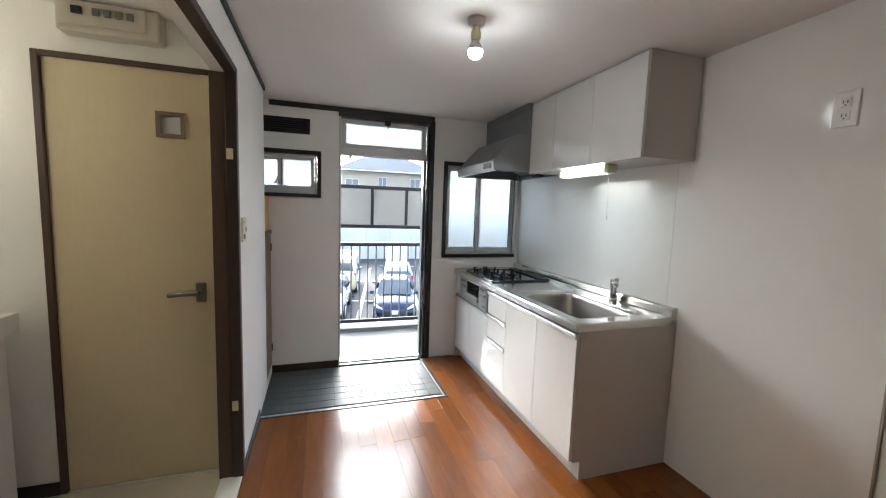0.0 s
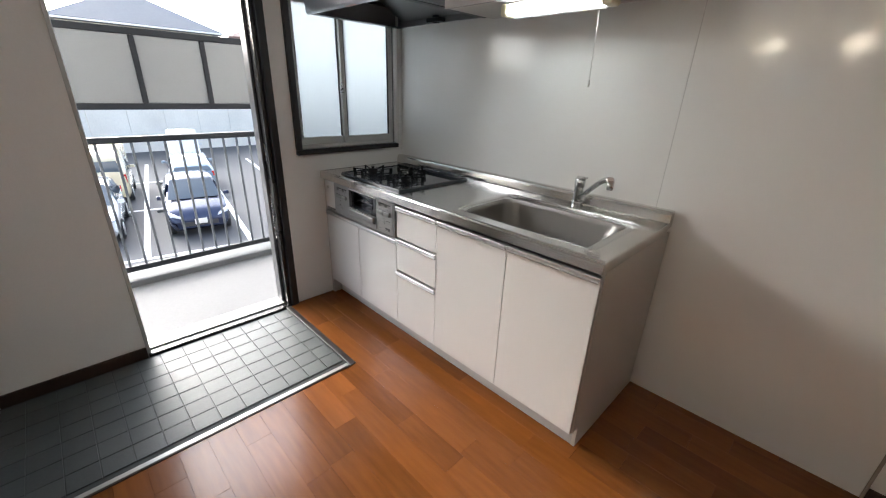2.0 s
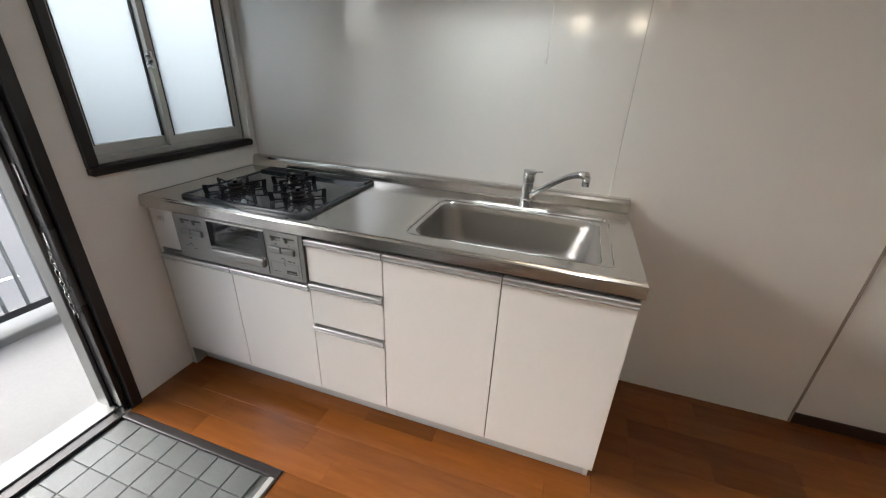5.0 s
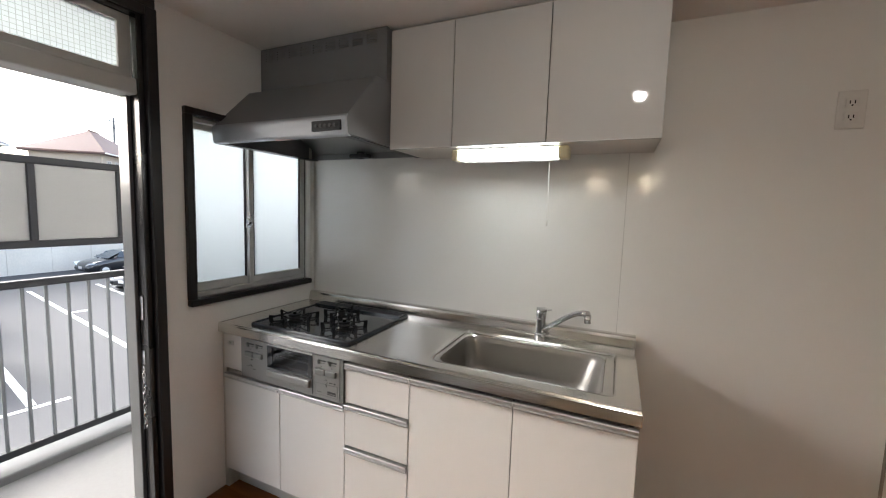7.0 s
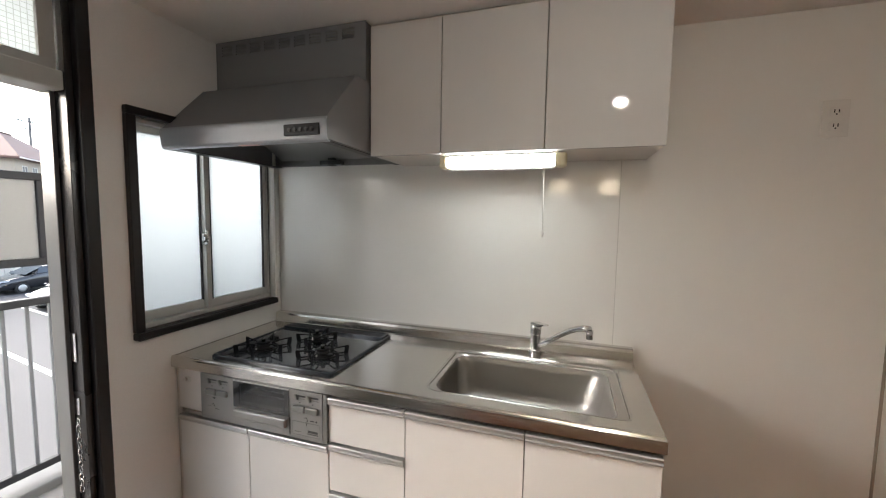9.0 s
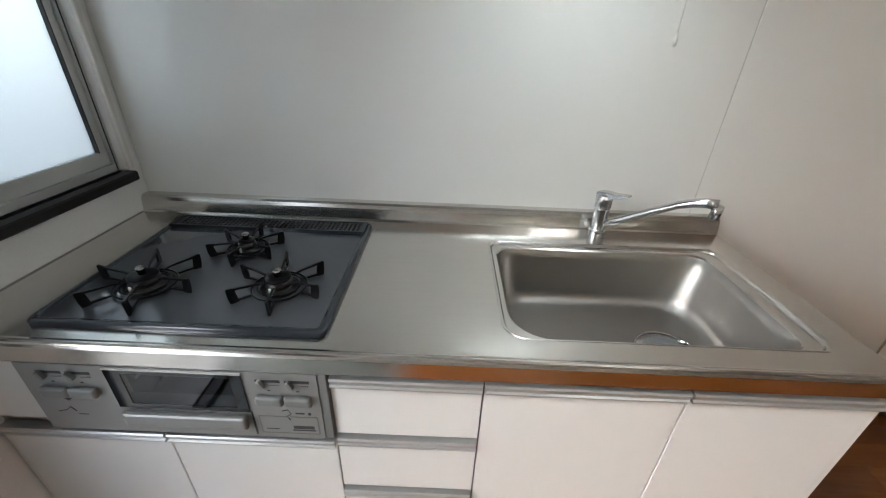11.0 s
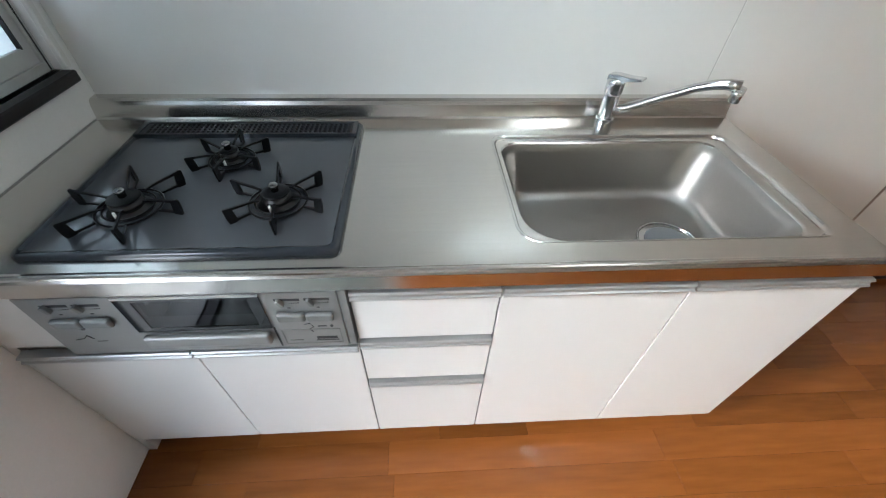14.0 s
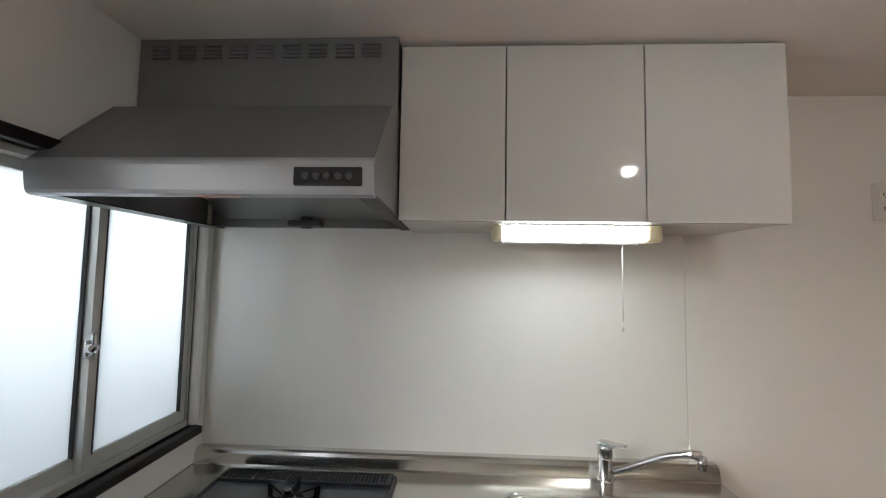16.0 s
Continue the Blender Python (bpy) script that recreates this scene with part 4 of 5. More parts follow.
part("plate", prism(rounded(HX0 + 0.018, HX1 - 0.015, HY0 + 0.018, HY1 - 0.018, [0.010] * 4, 4), "z", CT + 0.002, CT + 0.0095), M_ENAMEL, hob, "glossy grey top plate")
gx = HX1 - 0.078
part("vent_grille", holed("z", CT + 0.010, CT + 0.018, gx, HX1 - 0.014, HY0 + 0.016, HY1 - 0.016,
     [(gx + 0.008 + r * 0.0125, gx + 0.0175 + r * 0.0125, HY0 + 0.03 + i * 0.0125, HY0 + 0.0385 + i * 0.0125) for i in range(42) for r in range(4)]), M_BLACK, hob, "black slotted exhaust grille")
part("grille_frame", holed("z", CT + 0.0099, CT + 0.0205, gx - 0.004, HX1 - 0.012, HY0 + 0.012, HY1 - 0.012, [(gx + 0.002, HX1 - 0.018, HY0 + 0.024, HY1 - 0.024)]), M_HOBRIM, hob, "dark grille frame")


def burner(cx, cy, r, reach, turn):
    z = CT + 0.0098
    b = part("burner", add_lathe(bmesh.new(), (cx, cy, z), [(r + 0.012, 0), (r + 0.012, 0.003), (r * 0.82, 0.005), (r * 0.82, 0.012), (r * 1.02, 0.013), (r * 1.04, 0.021),
             (r * 0.9, 0.0225), (r * 0.88, 0.026), (r * 0.45, 0.028), (0.013, 0.028)]), M_BURN, hob, "dark metal burner head")
    part("burner_cap", add_lathe(bmesh.new(), (cx, cy, z + 0.0262), [(r * 0.5, 0), (r * 0.96, 0.001), (r, 0.003), (r * 0.94, 0.0055), (r * 0.5, 0.0065), (0.012, 0.0065)]), M_IRON, b, "black burner cap")
    part("sensor", add_lathe(bmesh.new(), (cx, cy, z + 0.028), [(0.0075, 0), (0.0075, 0.013), (0.0095, 0.014), (0.0095, 0.020), (0.007, 0.0215), (0, 0.022)]), M_SENSOR, b, "metal heat sensor")
    part("igniter", add_cyl(bmesh.new(), (cx - r - 0.006, cy + 0.006, z), (cx - r - 0.006, cy + 0.006, z + 0.02), 0.0028, seg=8), M_WPLAST, b)
    g = part("pan_support", add_ring(add_ring(bmesh.new(), (cx, cy, z + 0.006), r + 0.030, 0.0026), (cx, cy, z + 0.009), r + 0.017, 0.002), M_IRON, hob, "black iron pan support")
    i0, o0 = r + 0.005, reach
    shape = [(r + 0.027, 0.004), (o0 - 0.016, 0.003), (o0 - 0.014, 0.0005), (o0 + 0.001, 0.0005), (o0 + 0.004, 0.018), (o0 + 0.005, 0.041), (o0 + 0.002, 0.044),
             (o0 - 0.012, 0.0415), (i0 + 0.020, 0.037), (i0 + 0.004, 0.032), (i0 + 0.002, 0.028), (i0 + 0.014, 0.031), (i0 + 0.026, 0.0325), (o0 - 0.012, 0.035),
             (o0 - 0.013, 0.030), (o0 - 0.0155, 0.0095), (r + 0.030, 0.0085)]
    for k in range(6):
        pr = prism([(q, 0.84 * h) for q, h in shape], "y", -0.0021, 0.0021)
        bmesh.ops.rotate(pr, cent=(0, 0, 0), matrix=Matrix.Rotation(radians(turn + 60 * k), 3, "Z"), verts=pr.verts)
        bmesh.ops.translate(pr, vec=(cx, cy, z), verts=pr.verts)
        part("prong", pr, M_IRON, g)


burner(1.425, 3.150, 0.031, 0.112, 20)
burner(1.606, 3.006, 0.021, 0.088, 0)
burner(1.438, 2.857, 0.029, 0.102, 10)

# ---- wall units, light, hood ----
UX, UZ0, UZ1 = 1.537, 1.690, 2.200


def wall_unit(y0, y1, label):
    u = thing("wall_cabinet", ((UX + XW) / 2, (y0 + y1) / 2, UZ0), label, "cabinet", "wall units of the kitchen")
    part("body", box(UX + 0.021, XW - 0.0065, y0 + 0.001, y1 - 0.001, UZ0 + 0.004, ZC - 0.002), M_CARC, u, "greige cabinet body")
    part("door", box(UX, UX + 0.019, y0 + 0.0018, y1 - 0.0018, UZ0, UZ1, 0.0015), M_DOOR, u)
    return u


wall_unit(1.608, 1.997, "gloss white wall cabinet with greige side")
wall_unit(1.997, 2.386, "gloss white wall cabinet above the sink light")
wall_unit(2.386, 2.690, "narrow gloss white wall cabinet beside the hood")

ul = thing("strip_light", (1.64, 2.17, UZ0), "lit fluorescent strip light with cream caps and pull cord", "lamp")
part("base", prism([(1.612, UZ0 + 0.0035), (1.612, 1.688), (1.664, 1.688), (1.664, 1.646), (1.672, 1.640), (1.678, 1.646), (1.678, UZ0 + 0.0035)], "y", 1.963, 2.384), M_WPLAST, ul, "white lamp housing")
part("tube", add_cyl(bmesh.new(), (1.636, 1.964, 1.6665), (1.636, 2.383, 1.6665), 0.0195, seg=20), M_TUBE, ul, "lit tube cover")
for a, b in ((1.918, 1.962), (2.385, 2.415)):
    part("end_cap", box(1.606, 1.680, a, b, 1.642, 1.6915, 0.010, 3), M_CREAM, ul, "cream end cap")
cord = part("pull_cord", add_tube(bmesh.new(), [(1.69, 2.004, 1.668), (1.692, 2.003, 1.5), (1.694, 2.002, 1.395)], 0.0014, 6), M_WPLAST, ul)
part("cord_knob", add_lathe(bmesh.new(), (1.694, 2.002, 1.37), [(0, 0), (0.004, 0.002), (0.005, 0.015), (0.002, 0.028)], 10), M_WPLAST, cord)
part("switch", box(1.6785, 1.702, 1.99, 2.018, 1.662, 1.69, 0.003), M_WPLAST, ul)

hd_y0, hd_y1 = 2.694, YW - 0.004
hood = thing("range_hood", (1.57, 3.07, 1.71), "silver-grey painted range hood with sloping canopy and push buttons", "range hood")
part("shroud", holed("x", 1.508, 1.512, hd_y0, hd_y1, 1.978, ZC - 0.003,
     [(2.745 + i * 0.0775, 2.800 + i * 0.0775, 2.150 + k * 0.012, 2.156 + k * 0.012) for i in range(9) for k in range(4)]), M_HOOD, hood)
part("shroud_box", box(1.513, XW - 0.0065, hd_y0 + 0.001, hd_y1, 1.978, ZC - 0.004), M_HOODIN, hood)
canopy = bmesh.new()
add_prism(canopy, [(1.436, 1.979), (1.512, 1.979), (1.512, 1.974), (1.440, 1.974), (1.240, 1.768), (1.234, 1.772)], "y", hd_y0 + 0.006, hd_y1 - 0.002)
part("canopy", canopy, M_HOOD, hood)
side = [(1.234, 1.772), (1.436, 1.980), (1.512, 1.980), (XW - 0.007, 1.980), (XW - 0.007, 1.706), (1.243, 1.706)]
part("side_panel", prism(side, "y", hd_y0, hd_y0 + 0.005), M_HOOD, hood)
part("side_panel", prism(side, "y", hd_y1 - 0.0015, hd_y1), M_HOOD, hood)
part("front_lip", prism([(1.243, 1.781), (1.236, 1.776), (1.2325, 1.770), (1.2315, 1.762), (1.2335, 1.735), (1.237, 1.709), (1.241, 1.7015), (1.248, 1.698),
     (1.262, 1.698), (1.262, 1.702), (1.251, 1.704), (1.245, 1.709), (1.241, 1.737), (1.239, 1.766), (1.246, 1.777)], "y", hd_y0 - 0.001, hd_y1 - 0.001), mat("pale_silver_lip", (0.42, 0.44, 0.475), 0.42, metal=0.35, var=0.03), hood, "pale silver front lip")
bt = part("button_panel", box(1.2275, 1.2405, 2.716, 2.86, 1.718, 1.757, 0.003), M_BLACK, hood, "black button panel")
for i in range(5):
    part("button", add_cyl(bmesh.new(), (1.2285, 2.742 + i * 0.023, 1.737), (1.2225, 2.742 + i * 0.023, 1.737), 0.0068, seg=14), M_KNOBD, bt)
part("rear_panel", box(XW - 0.026, XW - 0.0075, hd_y0 + 0.006, hd_y1 - 0.003, 1.706, 1.95), M_HOODIN, hood)
part("filter", prism([(1.47, 1.93), (1.478, 1.936), (XW - 0.03, 1.742), (XW - 0.036, 1.735)], "y", hd_y0 + 0.05, hd_y1 - 0.05), M_HOODIN, hood, "sloping grease filter")
part("baffle", prism([(1.262, 1.7045), (1.47, 1.93), (1.47, 1.936), (1.255, 1.712)], "y", hd_y0 + 0.006, hd_y1 - 0.003), M_HOODIN, hood)
fh = add_box(bmesh.new(), XW - 0.07, XW - 0.028, 3.02, 3.145, 1.705, 1.728, 0.006)
add_box(fh, XW - 0.062, XW - 0.035, 3.062, 3.10, 1.70, 1.742, 0.005)
part("filter_knob", fh, M_BLACK, hood, "black filter catch")
# black on both flanges stands for the shadow gaps under the hood
part("shadow_gap_flange", box(1.262, XW - 0.03, hd_y0 + 0.0055, hd_y0 + 0.038, 1.6985, 1.7015), M_BLACK, hood)
part("shadow_gap_flange", box(1.262, XW - 0.03, hd_y1 - 0.055, hd_y1 - 0.0018, 1.6985, 1.7015), M_BLACK, hood)
part("sticker", box(1.243, 1.261, 2.985, 3.075, 1.6965, 1.6978), mat("pale_pink_sticker", (0.62, 0.42, 0.38), 0.5), hood, "pale pink warning sticker")

# ---- corridor outside ----
structure("corridor_floor", box(-4.0, 7.0, YW + 0.14, 4.50, -0.25, -0.05), M_CONC, "pale concrete access corridor floor")
structure("corridor_kerb", box(-4.0, 7.0, 4.50, 4.74, -0.30, -0.005, 0.006, 1), M_KERB, "dark grey painted corridor kerb")
# unseen slab, added overhead; height and depth set how much sky reaches the windows
structure("unseen_eave_slab", box(-4.0, 7.0, YW + 0.14, 4.40, 2.62, 2.78), M_RENDER)
structure("facade_west", box(-4.0, -0.861, YW, YW + 0.14, GZ, 2.61), M_RENDER)
structure("facade_east", box(XW + 0.141, 7.0, YW, YW + 0.14, GZ, 2.61), M_RENDER)
structure("facade_lower", box(-0.86, XW + 0.14, YW, YW + 0.14, GZ, -0.301), M_RENDER)

RY = 4.60
rl = thing("corridor_railing", (0.8, RY, 0.0), "dark grey metal railing with upright bars along the corridor", "railing")
part("top_rail", box(-3.0, 6.0, RY - 0.025, RY + 0.025, 0.945, 0.985, 0.006), M_RAIL, rl)
part("bottom_rail", box(-3.0, 6.0, RY - 0.016, RY + 0.016, 0.035, 0.075, 0.004), M_RAIL, rl)
bar = bpy.data.meshes.new("bar")
b0 = box(-0.008, 0.008, -0.008, 0.008, 0.075, 0.945, 0.003, 1)
b0.to_mesh(bar)
b0.free()
bar.materials.append(M_BAR)
for i in range(-30, 50):
    x = 0.278 + i * 0.0955
    if -2.95 < x < 5.95:
        o = new("bar", bar)
        o.location = (x, RY, 0)
        o.parent = rl
        o.matrix_parent_inverse = rl.matrix_basis.inverted()
for x in (-2.96, 2.35, 5.96):
    part("foot", box(x - 0.02, x + 0.02, RY - 0.02, RY + 0.02, -0.006, 0.036), M_RAIL, rl)
SYY = 4.60
ss = thing("screen_fence", (0.8, SYY, 0.98), "dark-framed band of grey screen panels above the railing", "screen")
part("top_rail", box(-3.0, 6.0, SYY - 0.02, SYY + 0.02, 1.605, 1.645, 0.004), M_RAIL, ss)
part("bottom_rail", box(-3.0, 6.0, SYY - 0.02, SYY + 0.02, 1.155, 1.195, 0.004), M_RAIL, ss)
for i in range(-8, 14):
    x = 0.605 + i * 0.403
    if -2.97 < x < 5.97:
        part("post", box(x - 0.016, x + 0.016, SYY - 0.018, SYY + 0.018, 1.195, 1.605, 0.003, 1), M_RAIL, ss)
        part("panel", box(x + 0.0165, x + 0.3865, SYY - 0.003, SYY + 0.003, 1.1955, 1.6045), M_SCREEN, ss)
for x in (-2.6, 2.6, 5.6):
    part("support", box(x - 0.02, x + 0.02, SYY - 0.015, SYY + 0.015, 0.985, 1.155), M_RAIL, ss)

# ---- car park ----
structure("ground", box(-300, 300, YW + 0.141, 600, GZ - 0.5, GZ), M_ASPHALT, "grey asphalt car park")
structure("ground_house", box(-300, 300, -300, YW + 0.14, GZ - 0.5, GZ - 0.003), M_ASPHALT)
U, V, O = Vector((0.987, -0.16, 0)), Vector((0.16, 0.987, 0)), Vector((1.35, 14.5, GZ))
YAW = math.degrees(math.atan2(-0.16, 0.987))


def marking(u0, u1, v0, v1):
    bm = bmesh.new()
    add_prism(bm, [tuple((O + U * u + V * v).xy) for u, v in ((u0, v0), (u1, v0), (u1, v1), (u0, v1))], "z", GZ + 0.0005, GZ + 0.006)
    structure("road_marking", bm, M_LINE, "white painted parking line")


for k in range(-3, 5):
    marking(k * 2.6 - 0.08, k * 2.6 + 0.08, -0.9, 14.5)
for v in (-1.05, 4.2, 9.3):
    marking(-8.0, 2.5 if v > 0 else 3.2, v - 0.07, v + 0.07)
marking(5.2, 5.9, 8.0, 8.25)
for u, v in ((-1.35, 3.6), (-0.7, 3.6), (0.55, 3.7), (1.75, 3.7), (-1.35, 4.9), (-0.7, 4.9), (0.6, 8.7), (1.8, 8.7)):
    p = O + U * u + V * v
    tagged(link("wheel_stop", box(p.x - 0.25, p.x + 0.25, p.y - 0.06, p.y + 0.06, GZ, GZ + 0.1, 0.02), M_CONC), "low concrete wheel stop on the asphalt", "wheel stop", "wheel stops of the car park")


def car(at, turn, paint, label, length=3.9, width=1.69, height=1.5, van=False):
    """A car with its nose towards -y before it is turned."""
    c = new("car")
    tagged(c, label, "car", "parked cars")
    w, h, ln = width / 2, height, length
    # stations along the length: (position, belt height, roof height, roof half width share, body half width share)
    if van:
        st = [(0.0, 0.55, 0, 0, 0.82), (0.02, 0.80, 0, 0, 0.92), (0.10, 0.98, 0, 0, 0.97), (0.17, 1.04, 1.06, 0.90, 1.0), (0.34, 1.05, 0.97, 0.80, 1.0),
              (0.5, 1.05, 1.0, 0.80, 1.0), (0.85, 1.05, 0.98, 0.79, 1.0), (0.975, 1.02, 0.9, 0.77, 0.97), (1.0, 1.0, 0, 0, 0.93)]
    else:
        st = [(0.0, 0.50, 0, 0, 0.74), (0.025, 0.68, 0, 0, 0.88), (0.10, 0.82, 0, 0, 0.96), (0.24, 0.93, 0, 0, 0.99), (0.28, 0.95, 0.66, 0.90, 1.0),
              (0.44, 0.97, 0.97, 0.76, 1.0), (0.58, 0.98, 1.0, 0.75, 1.0), (0.80, 1.0, 0.95, 0.73, 0.99), (0.95, 1.0, 0.70, 0.80, 0.95), (1.0, 0.9, 0, 0, 0.86)]
    bm = bmesh.new()
    rows = []
    for s, belt, roof, rw, bw in st:
        y = s * ln
        rz = roof * h if roof else belt + 0.02
        hw = w * bw
        tw = w * rw if roof else hw * 0.86
        low = 0.24 if 0.02 < s < 0.98 else 0.32
        half = [(0, low), (hw * 0.9, low), (hw, low + 0.16), (hw, belt * 0.75), (hw * 0.965, belt), (tw if roof else hw * 0.93, rz if roof else belt + 0.008), (tw * 0.85, rz + 0.03 if roof else rz + 0.012), (0, rz + 0.05 if roof else rz + 0.03)]
        rows.append([bm.verts.new((x, y, z)) for x, z in half] + [bm.verts.new((-x, y, z)) for x, z in half[-2:0:-1]])
    n = len(rows[0])
    for a, b in zip(rows, rows[1:]):
        for k in range(n):
            j = (k + 1) % n
            bm.faces.new((a[k], a[j], b[j], b[k])).smooth = True
    bm.faces.new(rows[0][::-1])
    bm.faces.new(rows[-1])
    part("body", bm, paint, c)

    def quad(name, pts, m, lab=""):
        q = bmesh.new()
        f = q.faces.new([q.verts.new(p) for p in pts])
        bmesh.ops.recalc_face_normals(q, faces=[f])
        bmesh.ops.solidify(q, geom=[f], thickness=-0.012)
        return part(name, q, m, c, lab)

    if van:
        i0, i1, i2, i3 = 2, 3, 7, 8
    else:
        i0, i1, i2, i3 = 3, 5, 7, 9
    z = lambda i: st[i][2] * h
    yy = lambda i: st[i][0] * ln
    wb, wt_ = w * 0.86, w * 0.70
    fb, ft = (yy(3) - 0.02, st[3][1] + 0.05), (yy(i1 if not van else 4) - 0.05, z(i1 if not van else 4) - 0.01)
    if van:
        fb = (yy(2) + 0.16, 1.06)
        ft = (yy(3) + 0.28, z(4) + 0.015)
    quad("windscreen", [(-wb, fb[0], fb[1] + 0.03), (wb, fb[0], fb[1] + 0.03), (wt_, ft[0], ft[1] + 0.03), (-wt_, ft[0], ft[1] + 0.03)], M_PANE, "windscreen glass")
    rb = (ln * 0.99, 1.02), (ln * (0.985 if van else 0.93), h * (0.88 if van else 0.78))
    quad("rear_window", [(-wb * 0.95, rb[0][0] + 0.012, rb[0][1]), (wb * 0.95, rb[0][0] + 0.012, rb[0][1]), (wt_, rb[1][0] + 0.02, rb[1][1]), (-wt_, rb[1][0] + 0.02, rb[1][1])], M_PANE, "rear window glass")
    for sx in (-1, 1):
        for a, b in ((0.34, 0.55), (0.57, 0.78)):
            ua, ub = ln * (a if not van else a - 0.06), ln * b
            xb, xt = sx * (w * 0.975), sx * (w * 0.80)
            quad("side_window", [(xb, ua, 1.03), (xb, ub, 1.03), (xt, ub - 0.04, h * 0.94), (xt, ua + 0.16, h * 0.94)], M_PANE, "side window glass")
        for s in (0.19, 0.81):
            wh = part("wheel", cyl((sx * (w - 0.17), ln * s, 0.30), (sx * (w + 0.005), ln * s, 0.30), 0.30, seg=20), M_TYRE, c)
            part("rim", add_lathe(bmesh.new(), (0, 0, 0), [(0.19, 0.0), (0.2, 0.01), (0.12, 0.015), (0.05, 0.02), (0, 0.022)], 14), M_ALU, wh).matrix_basis = pose(sx * (w + 0.004), ln * s, 0.30, 0, 90 * sx, 0)
        part("headlight", prism([(sx * w * 0.55, 0.60), (sx * w * 0.90, 0.70), (sx * w * 0.93, 0.79), (sx * w * 0.60, 0.68)], "y", 0.03, ln * 0.085), M_LAMPW, c, "clear headlight")
        part("tail_light", box(*sorted((sx * w * 0.80, sx * w * 0.95)), ln * 0.955, ln * 0.998, 0.78, 1.12 if van else 0.98, 0.01), M_RED, c, "red tail light")
        part("mirror", box(*sorted((sx * w * 1.0, sx * (w + 0.16))), ln * 0.29, ln * 0.31, 0.98, 1.10, 0.02), paint, c)
    part("grille", box(-w * 0.55, w * 0.55, -0.012, 0.06, 0.36, 0.50, 0.02), M_BLACK, c, "black lower grille")
    part("number_plate", box(-0.165, 0.165, -0.025, -0.011, 0.42, 0.58, 0.005), M_WPLAST, c, "white number plate")
    part("number_plate", box(-0.165, 0.165, ln + 0.001, ln + 0.012, 0.62, 0.78, 0.005), M_WPLAST, c, "white number plate")
    part("bumper", box(-w * 0.86, w * 0.86, ln - 0.08, ln + 0.02, 0.34, 0.56, 0.03), paint, c)
    c.matrix_basis = pose(at[0], at[1], GZ, 0, 0, turn)
    return c


def slot(u, v):
    p = O + U * u + V * v
    return p.x, p.y


car(slot(1.45, 0.2), YAW, M_BLUE, "dark blue hatchback parked nose-out on the asphalt")
car(slot(1.75, 9.6), YAW + 180, M_SCAR, "silver-blue hatchback parked tail-out behind the blue car")
car(slot(1.95, 13.4), YAW, M_WCAR, "white van parked by the concrete wall", 3.6, 1.6, 1.8, True)
car(slot(-1.35, 0.4), YAW, M_WCAR, "white hatchback parked nose-out on the asphalt")
car(slot(-1.15, 9.0), YAW + 180, M_BGCAR, "cream and white box van with red tail lights", 3.5, 1.55, 1.85, True)
car((12.2, 31.2), -88, M_KCAR, "dark grey saloon parked along the wall", 4.5, 1.75, 1.42)
car((11.0, 24.4), -70, M_KCAR, "black hatchback parked on the car park", 3.9, 1.7, 1.45)
car((11.9, 21.2), -70, M_KCAR, "black hatchback parked on the car park", 3.9, 1.7, 1.45)

bw = thing("boundary_wall", (8, 34.2, GZ), "weathered pale concrete wall round the car park", "wall")
for i in range(-10, 22):
    part("panel", box(i * 2.0, i * 2.0 + 1.985, 34.0, 34.25, GZ, 0.35), M_BLOCK, bw)
part("coping", box(-20, 44, 33.96, 34.29, 0.35, 0.45, 0.01), M_BLOCK, bw)


def house(x0, x1, y0, y1, eave, ridge, roof, label, windows, over=0.6, ridge_share=0.25):
    h = thing("house", ((x0 + x1) / 2, (y0 + y1) / 2, GZ), label, "house", "houses beyond the wall")
    part("wall", box(x0, x1, y0, y1, GZ, eave), M_HOUSE, h)
    bm = bmesh.new()
    a, b, c, d = x0 - over, x1 + over, y0 - over, y1 + over
    ym, xm, hr = (c + d) / 2, (a + b) / 2, (b - a) * ridge_share / 2
    lo = [bm.verts.new(p) for p in ((a, c, eave), (b, c, eave), (b, d, eave), (a, d, eave))]
    mid = [bm.verts.new(p) for p in ((a, c, eave + 0.18), (b, c, eave + 0.18), (b, d, eave + 0.18), (a, d, eave + 0.18))]
    r = [bm.verts.new((xm - hr, ym, ridge)), bm.verts.new((xm + hr, ym, ridge))]
    for i in range(4):
        j = (i + 1) % 4
        bm.faces.new((lo[i], lo[j], mid[j], mid[i]))
    bm.faces.new(lo[::-1])
    bm.faces.new((mid[0], mid[1], r[1], r[0]))
    bm.faces.new((mid[1], mid[2], r[1]))
    bm.faces.new((mid[2], mid[3], r[0], r[1]))
    bm.faces.new((mid[3], mid[0], r[0]))
    part("roof", bm, roof, h)
    part("ridge_cap", add_tube(bmesh.new(), [(xm - hr - 0.1, ym, ridge), (xm + hr + 0.1, ym, ridge)], 0.12, 8), roof, h)
    part("gutter", box(a, b, c - 0.08, c - 0.005, eave + 0.02, eave + 0.14, 0.02), M_WPLAST, h)
    for wx, wz, ww, wh in windows:
        wi = part("window", box(wx - ww / 2, wx + ww / 2, y0 - 0.03, y0 - 0.001, wz, wz + wh), M_FARPANE, h)
        part("frame", holed("y", y0 - 0.07, y0 - 0.031, wx - ww / 2 - 0.06, wx + ww / 2 + 0.06, wz - 0.06, wz + wh + 0.06, [(wx - ww / 2, wx + ww / 2, wz, wz + wh)]), M_ALUW, wi)
        part("mullion", box(wx - 0.025, wx + 0.025, y0 - 0.065, y0 - 0.0305, wz, wz + wh), M_ALUW, wi)
    return h


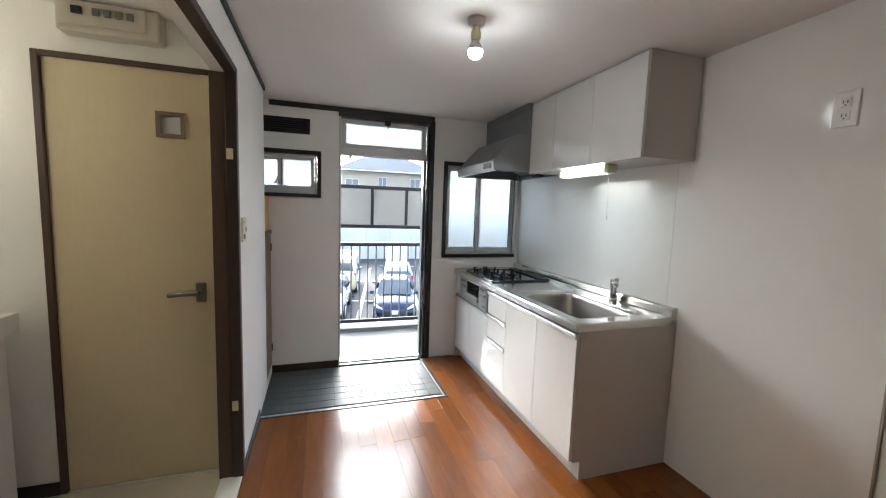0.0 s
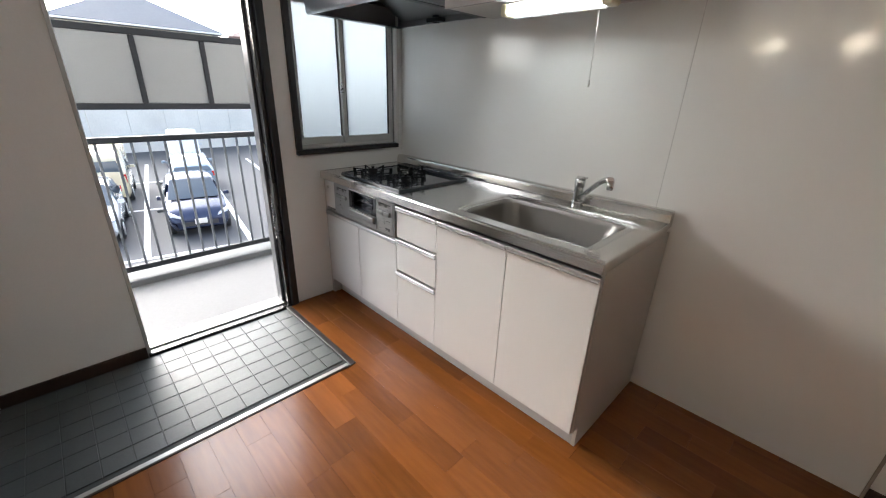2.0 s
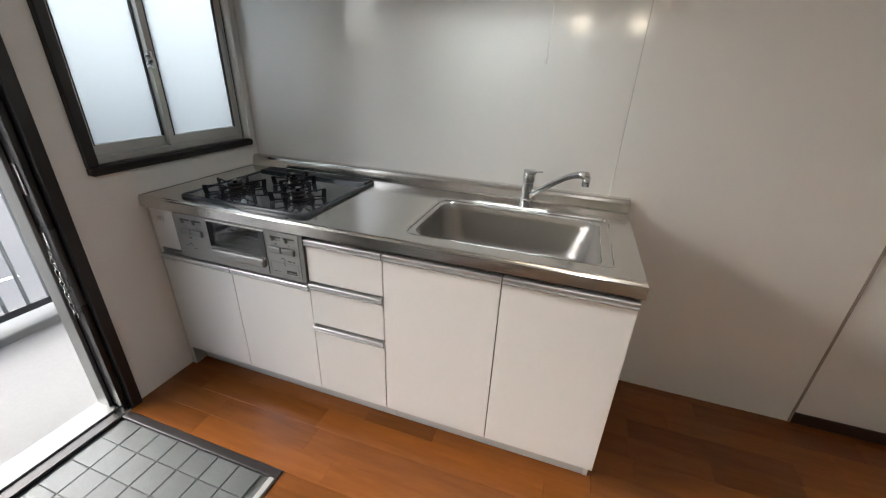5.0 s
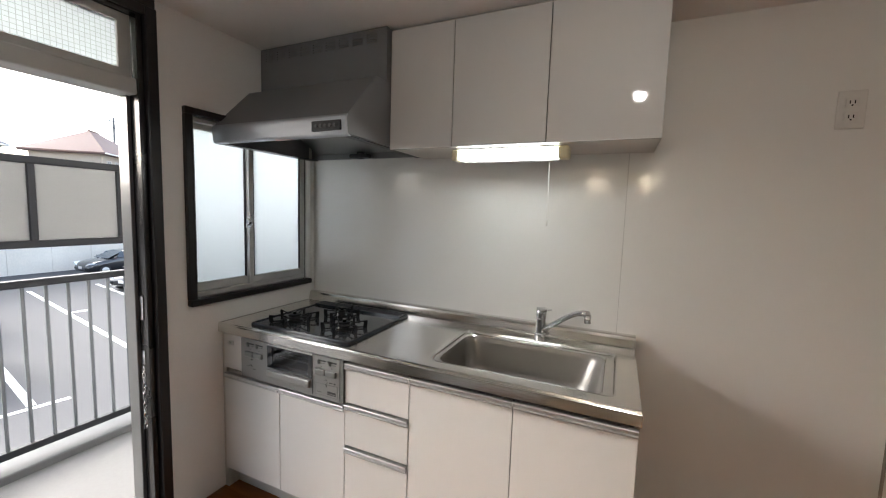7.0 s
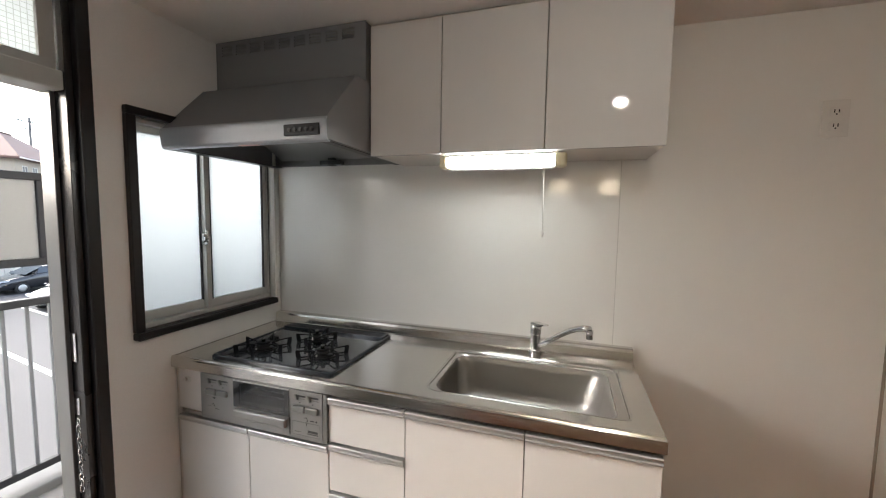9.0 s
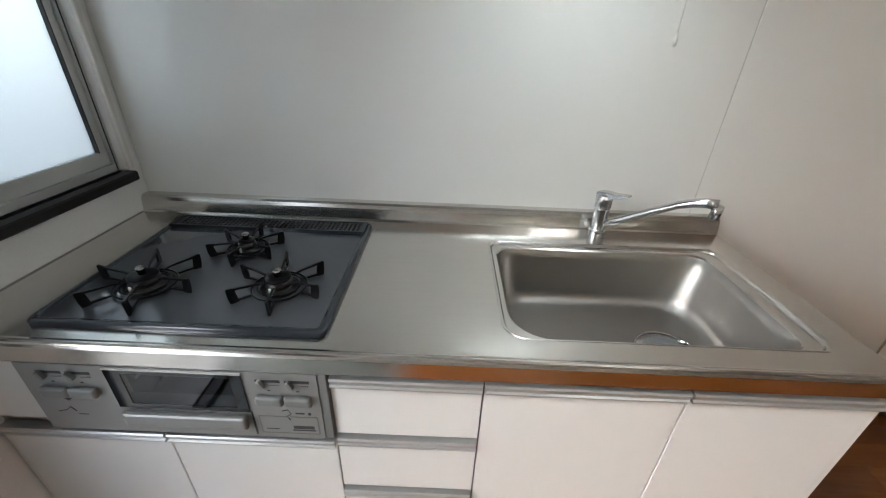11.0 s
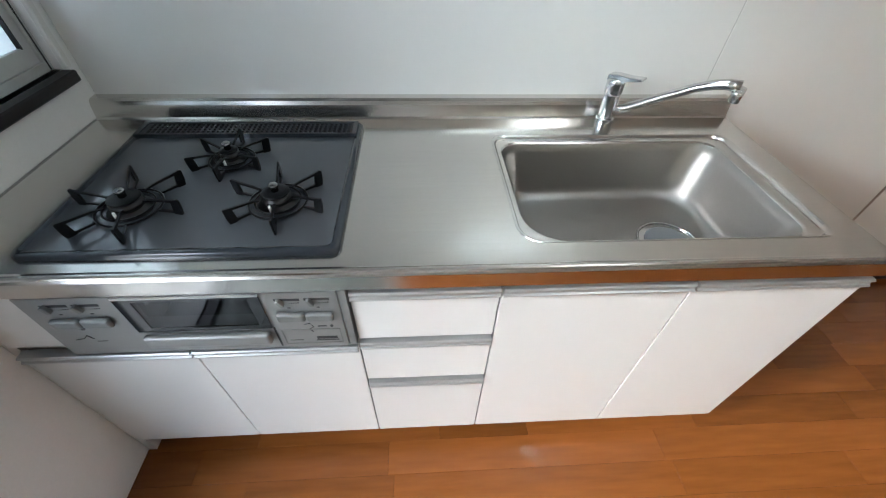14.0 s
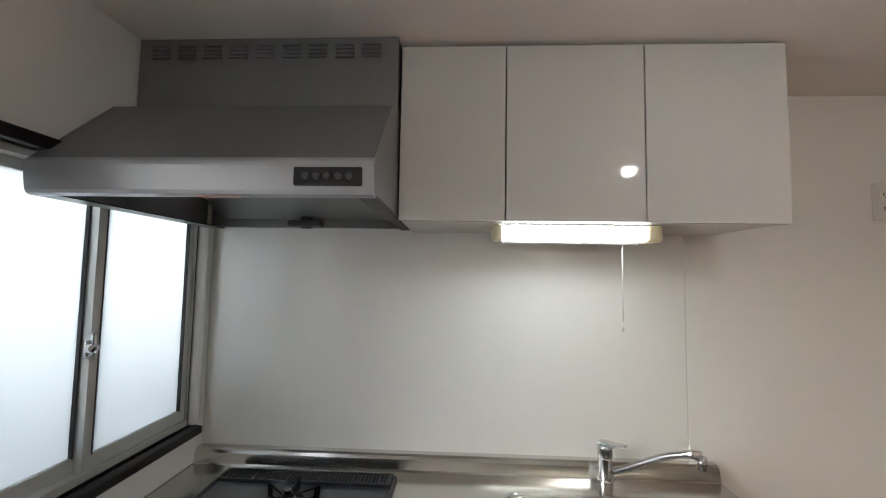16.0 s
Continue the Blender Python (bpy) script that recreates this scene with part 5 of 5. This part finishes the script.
house(2.2, 11.6, 40, 48.5, 4.9, 7.75, M_ROOFG, "cream two-storey house with a slate-grey hipped roof", [(3.2, 3.0, 1.2, 1.1), (6.2, 3.4, 0.8, 1.0), (9.6, 3.5, 1.0, 0.9), (3.6, -0.2, 1.8, 1.4), (8.5, -0.2, 1.8, 1.4)], ridge_share=0.05)
hb = house(19.3, 29.3, 53, 59, 6.2, 9.1, M_ROOFB, "cream house with a brown hipped roof", [(20.6, 4.6, 0.7, 1.0), (22.2, 4.6, 0.7, 1.0), (24.6, 4.3, 1.6, 1.4), (27.5, 4.3, 1.6, 1.4)], ridge_share=0.15)
hb.matrix_basis = pose(24.3, 56, GZ, 0, 0, 40)
house(12.0, 19.0, 64, 72, 5.6, 7.6, M_ROOFG, "low grey-roofed house farther off", [(12.0, 3.0, 1.4, 1.0), (16.0, 3.0, 1.4, 1.0)], ridge_share=0.5)
up_ = thing("utility_pole", (28.2, 60, GZ), "concrete utility pole with crossarms", "utility pole")
part("pole", cyl((28.2, 60, GZ), (28.2, 60, 11.9), 0.19, 0.12, 12), M_CONC, up_)
for z, r in ((11.3, 1.1), (10.5, 0.8)):
    part("crossarm", box(28.2 - r, 28.2 + r, 59.82, 59.92, z, z + 0.12), M_BAR, up_)
for x in (27.2, 27.7, 28.8, 29.2):
    part("insulator", cyl((x, 59.87, 11.42), (x, 59.87, 11.7), 0.06, seg=8), M_WPLAST, up_)

# ---- floor pieces ----
TX0, TX1, TY0 = XL, 0.914, 2.703
structure("floor_entry_bed", box(XL, 0.947, 2.669, YW - 0.02, -0.0215, -0.0115), M_GROUT)
structure("trim_entry_edge_side", box(0.914, 0.948, 2.669, YW - 0.021, -0.011, 0.004, 0.003, 1), M_TRIM, "dark brown entry edging")
structure("trim_entry_edge_front", box(XL, 0.913, 2.669, 2.6795, -0.011, 0.0045, 0.002, 1), M_TRIM3, "dark brown entry edging")
structure("trim_entry_metal", box(XL, 0.913, 2.68, 2.7005, -0.011, 0.0035, 0.0015, 1), M_ALU, "worn metal edging")
entry = tagged(new("floor_entry"), "dark grey-green square floor tiles of the entry", kind="structure")
tile = bpy.data.meshes.new("tile")
tb = box(-0.0485, 0.0485, -0.0475, 0.0475, -0.0115, -0.006, 0.001, 1)
tb.to_mesh(tile)
tb.free()
tile.materials.append(M_TILE)
for i in range(-6, 8):
    for k in range(8):
        x, y = 0.271 + 0.1 * i, 3.375 - 0.098 * k
        if y - 0.049 < TY0 - 0.03:
            continue
        x0, x1 = max(x - 0.0485, TX0 + 0.002), min(x + 0.0485, TX1 - 0.002)
        if x1 - x0 < 0.02:
            continue
        o = new("tile", tile)
        o.location = ((x0 + x1) / 2, y, random.uniform(-0.0006, 0.0006))
        o.scale = ((x1 - x0) / 0.097, 1, 1)
        o.parent = entry
floor = tagged(new("floor"), "glossy orange-brown wooden plank floor", kind="structure")
planks = {}


def plank_mesh(w, ln):
    key = (round(w, 4), round(ln, 2))
    if key not in planks:
        me = bpy.data.meshes.new("plank")
        b = box(-key[0] / 2 + 0.00022, key[0] / 2 - 0.00022, -key[1] / 2 + 0.0003, key[1] / 2 - 0.0003, -0.0215, 0.0, 0.0002, 1)
        b.to_mesh(me)
        b.free()
        me.materials.append(M_PLANK)
        planks[key] = me
    return planks[key]


rng = random.Random(7)
xs = [XL] + [x for x in (0.948 - 0.1008 * k for k in range(12, 0, -1)) if x > XL + 0.03] + [0.948 + 0.1008 * k for k in range(0, 10) if 0.948 + 0.1008 * k < XW - 0.03] + [XW]
for x0, x1 in zip(xs, xs[1:]):
    end = 2.668 if x1 < 0.96 else YW - 0.001
    y = YB - rng.choice((0.1, 0.25, 0.4, 0.55))
    while y < end - 0.005:
        y1 = min(y + rng.choice((0.30, 0.45, 0.60, 0.60, 0.91)), end)
        if end - y1 < 0.08:
            y1 = end
        a = max(y, YB)
        if y1 - a > 0.01:
            o = new("plank", plank_mesh(x1 - x0, y1 - a))
            o.location = ((x0 + x1) / 2, (a + y1) / 2, 0)
            o.scale = (1, (y1 - a) / round(y1 - a, 2), 1)
            o.parent = floor
        y = y1
